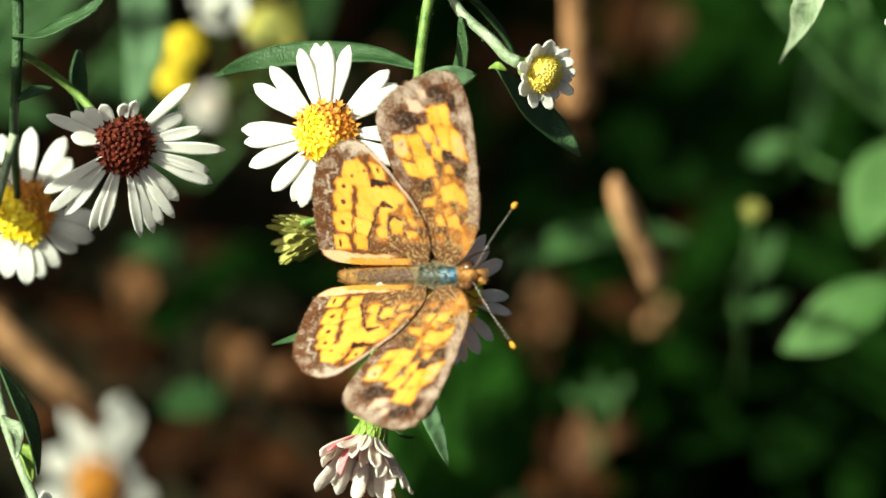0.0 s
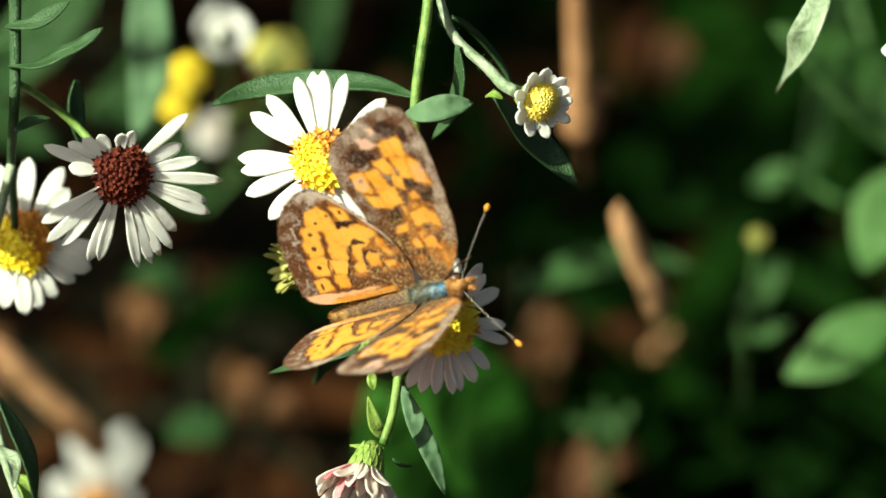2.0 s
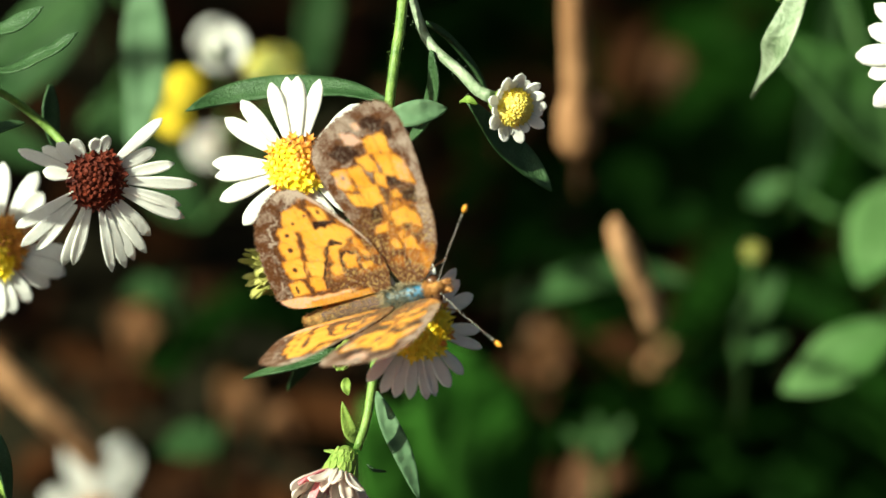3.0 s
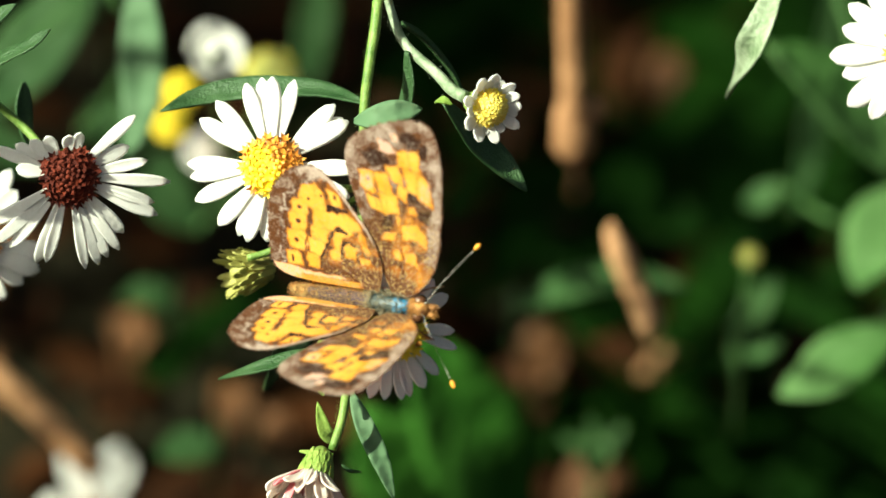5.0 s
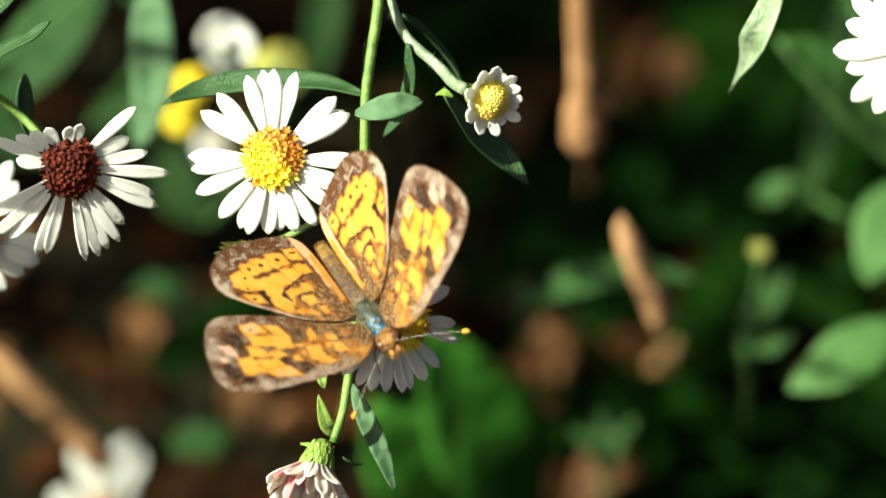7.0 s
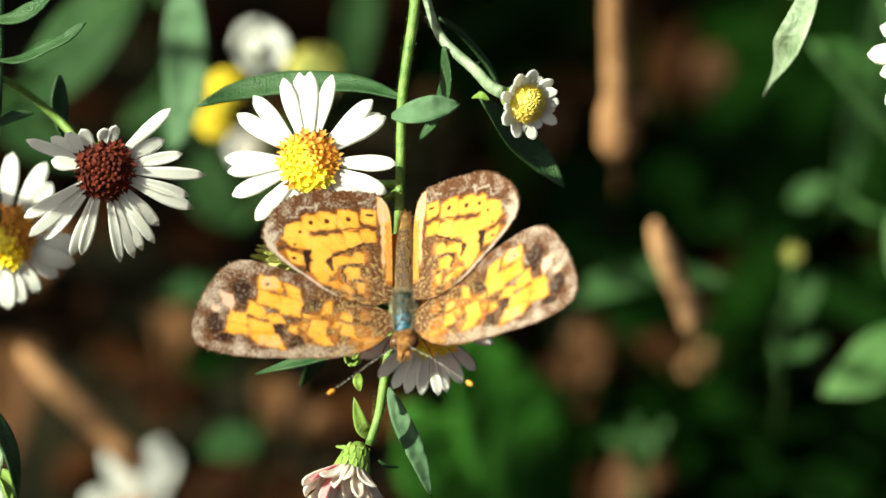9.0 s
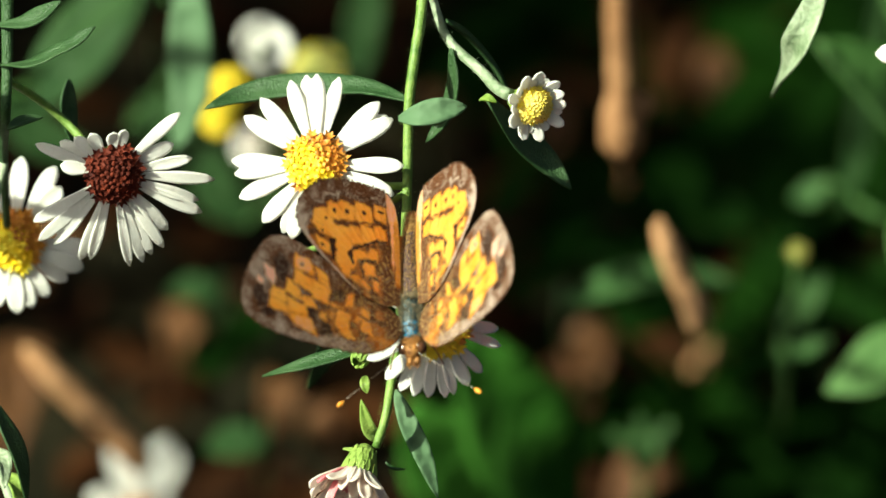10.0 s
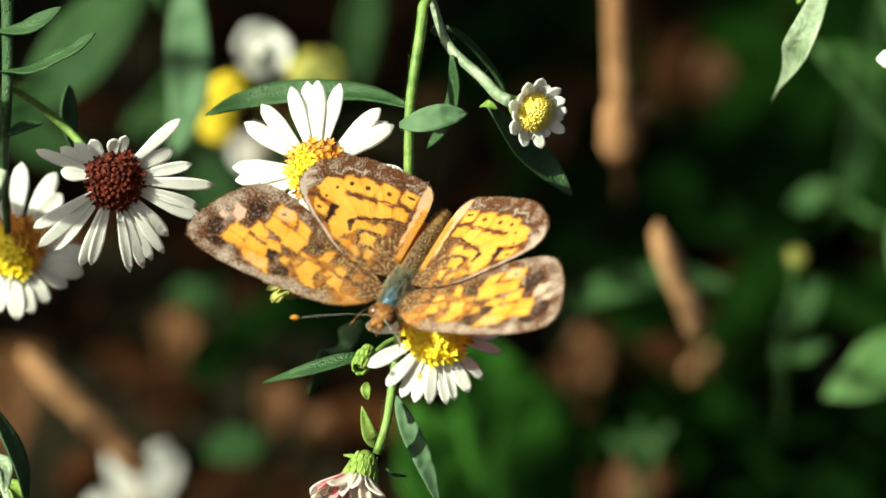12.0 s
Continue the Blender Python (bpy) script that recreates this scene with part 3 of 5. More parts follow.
WEEDS = "broad-leaved weeds"
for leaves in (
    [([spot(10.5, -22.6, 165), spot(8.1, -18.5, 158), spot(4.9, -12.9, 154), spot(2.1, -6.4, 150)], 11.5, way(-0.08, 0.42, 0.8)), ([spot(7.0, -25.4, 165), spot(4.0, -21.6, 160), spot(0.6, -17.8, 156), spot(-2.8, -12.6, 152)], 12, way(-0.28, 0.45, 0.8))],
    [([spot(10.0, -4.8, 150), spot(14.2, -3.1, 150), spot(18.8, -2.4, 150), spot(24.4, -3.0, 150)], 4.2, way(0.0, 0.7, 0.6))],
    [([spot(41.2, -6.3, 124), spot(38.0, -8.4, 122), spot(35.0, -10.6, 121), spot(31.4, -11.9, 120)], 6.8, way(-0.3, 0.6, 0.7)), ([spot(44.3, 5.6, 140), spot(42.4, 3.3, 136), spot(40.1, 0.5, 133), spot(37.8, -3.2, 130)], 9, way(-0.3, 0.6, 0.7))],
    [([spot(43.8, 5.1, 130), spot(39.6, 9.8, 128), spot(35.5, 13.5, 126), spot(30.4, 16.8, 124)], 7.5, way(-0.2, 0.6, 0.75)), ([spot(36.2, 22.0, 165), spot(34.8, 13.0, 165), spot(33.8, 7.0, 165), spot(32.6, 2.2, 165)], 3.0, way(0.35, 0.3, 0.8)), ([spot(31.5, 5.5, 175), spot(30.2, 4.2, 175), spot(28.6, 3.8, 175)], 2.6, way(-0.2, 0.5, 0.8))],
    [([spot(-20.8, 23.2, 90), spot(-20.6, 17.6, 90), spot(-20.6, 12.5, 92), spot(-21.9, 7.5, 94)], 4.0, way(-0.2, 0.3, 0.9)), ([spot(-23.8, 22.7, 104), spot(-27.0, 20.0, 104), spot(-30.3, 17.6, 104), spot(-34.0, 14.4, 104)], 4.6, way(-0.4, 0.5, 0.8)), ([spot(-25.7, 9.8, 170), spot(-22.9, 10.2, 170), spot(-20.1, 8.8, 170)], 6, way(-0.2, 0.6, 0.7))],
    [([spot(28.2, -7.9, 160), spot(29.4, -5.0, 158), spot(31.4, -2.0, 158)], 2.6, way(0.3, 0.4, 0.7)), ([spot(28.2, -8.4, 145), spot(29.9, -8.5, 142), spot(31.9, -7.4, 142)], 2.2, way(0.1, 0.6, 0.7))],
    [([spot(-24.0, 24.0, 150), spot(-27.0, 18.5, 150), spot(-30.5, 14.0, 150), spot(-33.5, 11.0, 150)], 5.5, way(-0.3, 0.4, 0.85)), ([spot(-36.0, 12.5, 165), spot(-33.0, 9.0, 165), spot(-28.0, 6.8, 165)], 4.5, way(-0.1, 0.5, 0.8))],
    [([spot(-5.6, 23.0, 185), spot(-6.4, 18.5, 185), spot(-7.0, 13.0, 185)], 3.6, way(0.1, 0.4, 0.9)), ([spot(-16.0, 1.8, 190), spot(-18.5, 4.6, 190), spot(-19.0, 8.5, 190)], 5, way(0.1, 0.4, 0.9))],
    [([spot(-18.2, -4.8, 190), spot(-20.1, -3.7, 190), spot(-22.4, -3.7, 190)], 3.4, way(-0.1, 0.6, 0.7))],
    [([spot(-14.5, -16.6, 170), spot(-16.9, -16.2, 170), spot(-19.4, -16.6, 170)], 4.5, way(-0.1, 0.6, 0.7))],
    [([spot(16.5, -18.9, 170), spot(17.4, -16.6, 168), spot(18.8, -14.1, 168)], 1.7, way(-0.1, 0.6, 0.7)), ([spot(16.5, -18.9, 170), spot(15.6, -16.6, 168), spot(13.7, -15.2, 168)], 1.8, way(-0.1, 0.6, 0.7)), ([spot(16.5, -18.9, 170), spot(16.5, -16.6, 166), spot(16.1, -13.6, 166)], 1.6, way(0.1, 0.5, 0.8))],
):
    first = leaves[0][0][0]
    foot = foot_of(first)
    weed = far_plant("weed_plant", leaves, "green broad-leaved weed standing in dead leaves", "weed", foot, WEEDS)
    stem("stem", [foot, foot.lerp(first, 0.6) + Vector((0, 0.008, 0)), first], 0.35, 0.28, weed, LEAF, 10)
    for path, width, face in leaves[1:]:
        stem("side_stem", [foot.lerp(first, 0.55) + Vector((0, 0.006, 0)), path[0].lerp(first, 0.4) - Vector((0, 0, 0.004)), path[0]], 0.4, 0.3, weed, LEAF_FAR, 8)

STALKS = "dead brown stalks"
for a, b, r, h in (((21.2, -9.3), (21.6, -10.2), 0.5, 0.02),):
    a, b = low(*a, h), low(*b, h * 0.75)
    stalk = stand("dead_stalk", b, "dry tan-brown broken stalk lying on dead leaves", "dead stalk", STALKS)
    line = smooth_path([a, a.lerp(b, 0.35) + Vector((0.001, 0, 0.002)), a.lerp(b, 0.7) - Vector((0.0012, 0, 0)), b], 20)
    bm = bmesh.new()
    tube(bm, line, [r / 1000 * (1 + 0.06 * math.sin(i * 1.7) + (0.22 if i in (6, 14) else 0)) for i in range(21)], 12)
    part("stem", bm, STRAW, stalk)
    bm = bmesh.new()
    sheet(bm, petal_rows(line[6], (b - a).normalized(), Vector((0, -0.4, 0.9)), 0.014, 0.003, -0.3, 0.4, 0.6), 0.0003)
    part("sheath", bm, STRAW, stalk)


for foot, mid, top, r, stub, dry in ((low(*(21.2, -7.7), 0.0), spot(20.9, -5.9, 122), spot(17.9, 1.3, 116), 1.2, 0, STRAW), (low(*(-23.8, -18.5), 0.0), spot(-25.0, -17.2, 144), spot(-33.6, -8.9, 138), 1.3, 0, STRAW), (low(*(15.2, 6.5), 0.0), spot(14.8, 8.3, 126), spot(14.4, 24.1, 114), 1.25, 1, STRAW_DARK)):
    stalk = stand("dead_stalk", foot, "dry tan broken stalk leaning out of the litter", "dead stalk", STALKS)
    line = smooth_path([foot, mid.lerp(foot, 0.5) - Vector((0, 0, 0.004)), mid.lerp(foot, 0.06) - Vector((0, 0, 0.001)), mid, mid.lerp(top, 0.5), top], 40)
    bm = bmesh.new()
    tube(bm, line, [r / 1000 * (1 + 0.03 * math.sin(i * 1.7)) * (0.22 if i < 21 else 0.8 if i < 23 else 1.0 if i < 37 else 0.95 - 0.1 * (i - 37)) for i in range(41)], 12)
    part("stem", bm, dry, stalk)
    bm = bmesh.new()
    ahead = (line[-1] - line[-3]).normalized()
    tube(bm, [line[-1] - ahead * 0.0003, line[-1] + ahead * 0.0003, line[-1] + ahead * 0.0008 + RIGHT * 0.0002, line[-1] + ahead * 0.0016 + RIGHT * 0.0004], [r * q / 1000 for q in (0.66, 0.62, 0.4, 0.08)], 7)
    part("broken_end", bm, dry, stalk, "splintered end")
    if stub:
        bm = bmesh.new()
        joint = mid.lerp(top, 0.18)
        tube(bm, [joint, joint + (RIGHT * 1.6 + UP * 0.5) / 1000, joint + (RIGHT * 2.8 + UP * 0.6) / 1000], [0.0016, 0.0011, 0.0009], 8)
        tube(bm, [mid.lerp(top, q) for q in (-0.02, 0.03, 0.1, 0.17, 0.24)], [0.0016, 0.002, 0.0019, 0.0019, 0.0015], 10)
        part("side_stub", bm, dry, stalk)


def fallen_leaf_lit(place, length, width, turn, curl, mat):
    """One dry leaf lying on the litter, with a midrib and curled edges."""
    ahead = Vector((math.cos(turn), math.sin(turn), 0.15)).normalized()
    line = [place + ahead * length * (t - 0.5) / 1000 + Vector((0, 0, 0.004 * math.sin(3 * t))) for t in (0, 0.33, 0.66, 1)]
    root = stand("fallen_leaf_lit", line[0], "curled dry leaf lying on the litter, its brown lightened as if sunlit", "dead leaf", "fallen leaves")
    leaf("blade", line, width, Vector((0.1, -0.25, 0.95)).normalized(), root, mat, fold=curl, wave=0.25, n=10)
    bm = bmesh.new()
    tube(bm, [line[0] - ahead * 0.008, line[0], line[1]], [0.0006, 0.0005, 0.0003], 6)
    part("stalk", bm, LITTER_SHADED, root)


# leaves in the lightened brown, laid where patches of sun belong
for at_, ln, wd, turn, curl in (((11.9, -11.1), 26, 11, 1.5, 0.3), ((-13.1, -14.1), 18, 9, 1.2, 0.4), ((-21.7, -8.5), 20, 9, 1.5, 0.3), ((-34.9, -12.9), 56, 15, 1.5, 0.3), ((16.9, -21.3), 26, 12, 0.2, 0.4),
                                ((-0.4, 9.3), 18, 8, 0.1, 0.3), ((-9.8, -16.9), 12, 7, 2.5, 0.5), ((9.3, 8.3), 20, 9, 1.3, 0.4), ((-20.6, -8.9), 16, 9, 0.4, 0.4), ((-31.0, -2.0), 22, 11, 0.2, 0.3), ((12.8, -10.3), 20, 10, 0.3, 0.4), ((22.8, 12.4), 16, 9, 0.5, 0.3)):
    fallen_leaf_lit(low(*at_, 0.014), ln * 0.30, wd * 0.40, turn, curl, FALLEN_LIT)

far_a = stand("aster_plant", foot_of(spot(-23.8, -18.5, 150)), "out-of-focus white aster low in the undergrowth", "aster plant", ASTERS)
stem("stem", [far_a.location, spot(-23.8, -24.0, 186), spot(-24.8, -23.1, 175)], 0.35, 0.3, far_a, n=10)
flower(far_a, spot(-24.9, -22.9, 172), way(0.34, 0.05, 0.93), [(106, 0.97, 0), (96, 1.0, 0), (70, 1.02, 0), (60, 0.96, 0), (150, 0.62, 0), (24, 0.5, 0), (-10, 0.7, 0), (-60, 0.7, 0), (-120, 0.7, 0), (-160, 0.7, 0)], 2.4, 9.0, 2.5, [DISC_RUST, DISC_DARK], 18, "white aster head with brownish disc")
far_b = stand("aster_plant", foot_of(spot(-14.5, 16.3, 112)), "out-of-focus white asters and yellow bud in the undergrowth", "aster plant", ASTERS)
stem("stem", [far_b.location, spot(-14.1, 6.5, 190), spot(-14.1, 11.6, 170), spot(-14.6, 16.2, 114)], 0.35, 0.3, far_b, n=12)
stem("side_stem", [spot(-14.1, 8.8, 120), spot(-11.3, 11.2, 166), spot(-10.4, 14.4, 114)], 0.4, 0.4, far_b, n=8)
flower(far_b, spot(-14.7, 16.3, 122), way(0.3, 0.3, 0.8), [(15 * k, 1, -0.1) for k in range(24)], 1.2, 2.9, 1.8, [PETAL, PETAL], 19, "closed white aster head", lift=0.5, dome=1.2)
flower(far_b, spot(-15.4, 8.3, 190), way(0, 0.3, 0.8), [(24 * k, 1, 0.1) for k in range(15)], 1.2, 1.9, 1.1, [PETAL_OLD, PETAL_OLD], 20, "white aster head")
flower(far_b, spot(-10.2, 14.2, 140), way(0, 0.4, 0.8), [(30 * k, 0.9, -0.4) for k in range(12)], 2.4, 2.9, 1.2, [SEED, DISC], 22, "yellow aster head without rays", dome=0.9)
flower(far_b, spot(-17.4, 13.1, 122), way(0, 0.4, 0.8), [(30 * k, 0.9, 0) for k in range(12)], 1.4, 2.1, 1.2, [LEMON, LEMON], 23, "deep yellow flower head", dome=0.8, petal_mat=LEMON)
flower(far_b, spot(-18.3, 10.4, 130), way(0, 0.3, 0.9), [(30 * k, 0.9, 0) for k in range(12)], 1.0, 1.8, 1.1, [LEMON, LEMON], 24, "deep yellow flower head", dome=0.8, petal_mat=LEMON)
far_c = stand("bud_plant", foot_of(spot(28.5, -9.2, 130)), "thin green stem with one round yellow-green bud", "wild plant")
stem("stem", [far_c.location, spot(28.1, -12.0, 140), spot(28.6, -5.5, 128), spot(29.0, -1.1, 122)], 0.35, 0.3, far_c, LEAF_FAR, 14)
seed_head(far_c, spot(29.1, -0.5, 120), way(0, 0.6, 0.7), 0.0014, 60, 33)

# ---- unseen shrubs, added round the clearing to shade the undergrowth ----


def shrub(foot, crown, wide, deep, count, seed):
    """An unseen small shrub, added for its shade: forked trunk, limbs and a loose crown of separate leaves, flattened
    across the direction of the sun.
    """
    rng = random.Random(seed)
    root = stand("shrub", foot, "unseen leafy shrub, added to shade the undergrowth", "shrub", "shrubs")
    fork = foot.lerp(crown, 0.6) + Vector((0, 0, 0.04))
    bm = bmesh.new()
    tube(bm, smooth_path([foot, foot.lerp(fork, 0.5) + Vector((0.01, 0.01, 0.03)), fork], 12), [0.010 - 0.0005 * i for i in range(13)], 8)
    part("trunk", bm, STRAW, root)
    side_a = SUN.cross(Vector((0, 0, 1))).normalized()
    side_b = SUN.cross(side_a).normalized()
    limbs, leaves = bmesh.new(), bmesh.new()
    gaps = [low(*g, 0.014) for g in ((-13.1, -14.1), (-9.8, -16.9), (11.9, -11.5), (17.6, -21.5), (-21.7, -8.5), (-31.0, -2.0))] + [spot(-26.3, -19.9, 170), spot(-23.6, -19.9, 170), spot(4.9, -12.9, 154), spot(8.0, -18.4, 158), spot(2.6, -7.5, 151), spot(5.0, -22.0, 160), spot(1.7, -18.9, 156), spot(39.6, 9.8, 128), spot(37.4, 11.8, 127), spot(35.5, 13.5, 126), spot(33.0, 15.2, 125), spot(42.0, 7.4, 129), spot(38.5, 8.6, 128), spot(14.2, -3.1, 150), spot(18.8, -2.4, 150), spot(-0.8, -15.6, 154), spot(2.4, -20.0, 158)]
    for k in range(count):
        rng = random.Random(seed + k)
        ang, rad = k * 2.4, math.sqrt((k + 0.5) / count)
        tip = crown + side_a * math.cos(ang) * rad * deep + side_b * math.sin(ang) * rad * wide + SUN * rng.uniform(-0.12, 0.16)
        tube(limbs, smooth_path([fork, fork.lerp(tip, 0.5) + Vector((0, 0, 0.02)), tip], 8), [0.004 - 0.0004 * i for i in range(9)], 5)
        for q in range(15):
            rng = random.Random(seed * 10000 + k * 50 + q)
            base = tip + Vector((rng.gauss(0, 1), rng.gauss(0, 1), rng.gauss(0, 1))) * 0.032
            ahead = Vector((rng.uniform(-1, 1), rng.uniform(-1, 1), rng.uniform(-0.5, 0.3))).normalized()
            up = Vector((rng.uniform(-0.5, 0.5), rng.uniform(-0.5, 0.5), 1)).normalized()
            ln, wd = rng.uniform(0.025, 0.055), rng.uniform(0.012, 0.026)
            # leaves are left out so that the sun reaches chosen spots
            if any(abs((g - b).cross(SUN).length) < wd * 0.5 + 0.003 for g in gaps for b in (base + ahead * ln * 0.3, base + ahead * ln * 0.6, base + ahead * ln * 0.9)):
                continue
            sheet(leaves, petal_rows(base, ahead, up, ln, wd, rng.uniform(0, 0.5), rng.uniform(-0.4, 0.4), 0.2, 6, 0.7), 0.0003)
    tagged(part("limbs", limbs, STRAW, root), kind="stuff")
    tagged(part("crown", leaves, LEAF_FAR, root), kind="stuff")


mid = spot(36, 0, 488)
shrub(Vector((mid.x - 0.75, mid.y + 0.1, 0.0)), mid + SUN * 0.75, 0.28, 0.16, 54, 77)
shrub(Vector((mid.x + 0.25, mid.y + 0.55, 0.0)), mid + Vector((0.12, 0.16, 0.46)), 0.26, 0.22, 34, 78)
shrub(Vector((mid.x + 0.62, mid.y + 0.1, 0.0)), mid + Vector((0.42, 0.05, 0.34)), 0.24, 0.22, 30, 79)
shrub(Vector((mid.x - 0.15, mid.y + 0.75, 0.0)), mid + Vector((-0.15, 0.42, 0.30)), 0.26, 0.22, 30, 80)

# ---- the butterfly ----


def ripple(x, y, seed, f):
    """Smooth irregular values from -1 to 1."""
    r = np.random.RandomState(seed)
    out = 0
    for k in range(7):
        a, ph = r.uniform(0, 6.28), r.uniform(0, 6.28)
        out = out + np.sin((x * np.cos(a) + y * np.sin(a)) * f * (0.6 + 0.2 * k) + ph)
    return out / 3.2


def ease(a, b, x):
    t = np.clip((x - a) / (b - a), 0, 1)
    return t * t * (3 - 2 * t)


def bell(x, w):
    return np.exp(-(x / w) ** 2)


# yellow patches of a wing by their four corners, mm from its root: towards the head, outwards
FORE_OUTER = [(-2.85, 8.8, -4.05, 8.85, -4.5, 10.1, -3.3, 10.5), (-1.3, 9.15, -2.4, 9.1, -3.0, 10.5, -2.15, 10.9), (-1.9, 7.4, -2.8, 7.4, -3.45, 8.4, -2.4, 8.2), (-1.6, 7.25, -2.4, 8.85, -0.95, 9.15, -0.5, 7.7),
              (-0.5, 10.4, -1.4, 10.5, -2.1, 11.5, -1.2, 11.9), (-0.2, 12.1, -1.1, 12.1, -1.35, 13.2, -0.6, 13.5), (0.8, 12.2, 0.1, 12.2, -0.45, 13.5, 0.3, 13.9), (0.0, 9.15, -0.75, 9.25, -0.75, 10.2, -0.05, 10.1),
              (1.05, 10.1, 0.05, 10.35, -0.55, 11.8, 0.4, 12.0), (2.3, 9.6, 1.2, 9.75, 0.55, 12.0, 1.65, 11.5)]
FORE_INNER = [(1.7, 5.9, 0.2, 5.65, 0.0, 6.8, 1.2, 7.2), (2.35, 5.6, 1.5, 5.9, 1.25, 7.15, 2.2, 6.5), (1.9, 3.5, 0.75, 3.45, 0.55, 4.2, 1.45, 4.55), (0.25, 3.6, -0.15, 3.55, -0.4, 4.1, 0.05, 4.35), (-0.55, 5.05, -1.35, 4.9, -1.35, 5.25, -0.55, 5.75)]
FORE_AMBER = [(1.3, 8.0, 0.45, 7.95, 0.25, 8.75, 0.9, 8.85), (1.0, 4.5, 0.5, 4.4, 0.3, 5.0, 0.95, 5.15), (-0.05, 5.9, -0.4, 5.9, -0.6, 7.45, -0.25, 7.55), (0.95, 7.35, 0.3, 7.15, 0.15, 7.7, 0.8, 7.85)]
FORE_PALE = [(-1.55, 13.05, -2.85, 12.7, -3.35, 13.75, -2.25, 13.85), (-1.55, 14.2, -1.95, 14.05, -2.25, 14.6, -1.8, 14.75)]
HIND_RINGS = [(-7.70, 1.8, .60), (-7.22, 3.66, .80), (-7.0, 5.41, .72), (-6.72, 6.68, .62)]
HIND_EYES = [(-7.85, 1.8, .13, .34), (-7.35, 3.6, .22, .24), (-7.02, 5.33, .24, .24), (-6.78, 6.66, .22, .22), (-5.84, 7.54, .17, .17), (-4.63, 7.98, .17, .15), (-3.31, 8.07, .13, .2)]
HIND_FIELD = [(-2.1, 5.05, -5.35, 5.0, -5.4, 6.65, -2.25, 6.6), (-2.15, 5.15, -2.4, 6.6, -1.5, 6.0, -1.35, 5.5), (-5.4, 1.4, -6.25, 1.45, -6.3, 2.45, -5.35, 2.4), (-4.9, 2.6, -6.0, 2.75, -6.1, 3.95, -4.55, 3.6),
              (-4.55, 3.85, -5.8, 4.2, -5.7, 5.05, -4.2, 4.9), (-5.35, 6.75, -6.6, 7.05, -6.4, 8.65, -5.2, 8.85), (-4.25, 6.75, -5.3, 6.75, -5.1, 8.85, -4.55, 8.2), (-2.9, 7.3, -3.55, 7.35, -3.9, 8.5, -3.05, 8.3)]
HIND_CHEVRON = [(-3.4, 2.4, -4.1, 2.4, -4.15, 3.0, -3.45, 3.4), (-3.25, 3.3, -3.6, 3.35, -3.75, 4.45, -3.15, 4.5), (-3.2, 4.35, -3.7, 4.5, -3.15, 5.05, -2.2, 4.9), (-2.1, 2.75, -2.8, 2.8, -2.75, 3.8, -1.75, 3.6), (-0.75, 2.4, -1.5, 2.45, -1.5, 2.9, -0.75, 2.75)]
HIND_AMBER = [(-0.7, 2.95, -1.55, 4.4, -1.15, 6.0, -0.5, 3.5)]


def patches(x, y, cells, seed):
    """How far (mm) each place lies outside the nearest of some patches, negative inside."""
    wx, wy = (v + 0.08 * ripple(x, y, seed + k, 3.0) + 0.06 * ripple(x, y, seed + k + 1, 9) + 0.04 * ripple(x, y, seed + k + 2, 24) for v, k in ((x, 0), (y, 3)))
    out = np.full_like(x, 9.0)
    for cell in cells:
        if len(cell) == 3:
            dx, dy = (wx - cell[0]) / cell[2], (wy - cell[1]) / cell[2]
            d = ((np.abs(dx) ** 3.4 + np.abs(dy) ** 3.4) ** (1 / 3.4) - 1) * cell[2]
        else:
            pts = list(zip(cell[::2], cell[1::2]))
            mx, my = (sum(c) / 4 for c in zip(*pts))
            d = np.full_like(x, -9.0)
            for (x0, y0), (x1, y1) in zip(pts, pts[1:] + pts[:1]):
                nx, ny = y1 - y0, x0 - x1
                ln = math.hypot(nx, ny) * (1 if nx * (mx - x0) + ny * (my - y0) < 0 else -1)
                d = np.maximum(d, ((wx - x0) * nx + (wy - y0) * ny) / ln)
        out = np.minimum(out, d)
    return out


def stroke(x, y, line, width, seed):
    """1 on an uneven dark line through some places, 0 off it."""
    x, y = x + 0.10 * ripple(x, y, seed, 5), y + 0.10 * ripple(x, y, seed + 1, 5)
    d = np.full_like(x, 9.0)
    for (x0, y0), (x1, y1) in zip(line, line[1:]):
        dx, dy = x1 - x0, y1 - y0
        t = np.clip(((x - x0) * dx + (y - y0) * dy) / (dx * dx + dy * dy), 0, 1)
        d = np.minimum(d, np.hypot(x - x0 - t * dx, y - y0 - t * dy))
    return ease(1.5, 0.6, d / (width * (1 + 0.35 * ripple(x, y, seed + 2, 7))))


def blot(x, y, cx, cy, hx, hy, seed):
    """1 within an irregular spot, 0 outside it."""
    return 1 - ease(0.65, 1.15, np.hypot((x - cx) / hx, (y - cy) / hy) + 0.18 * ripple(x, y, seed, 4) + 0.12 * ripple(x, y, seed + 1, 10))


def root_hair(th, p):
    """Pale hairs that run out from the root of a wing."""
    return ease(0.55, 0.12, p) * ease(0.2, 1.1, 0.5 * np.sin(th * 1.1 + 4 * p) + 0.5 * np.sin(th * 2.3 + 1 - 5 * p) + 0.3 * np.sin(th * 5.1 + 9 * p) + 0.5 * np.sin(p * 31 + th * 0.7))


def tone(s):
    """From yellow inside a patch through a rust rim to the brown ground, by the distance from the patch."""
    return 0.24 * ease(-0.28, 0.02, s) + 0.36 * ease(0.0, 0.09, s) + 0.27 * ease(0.07, 0.22, s)


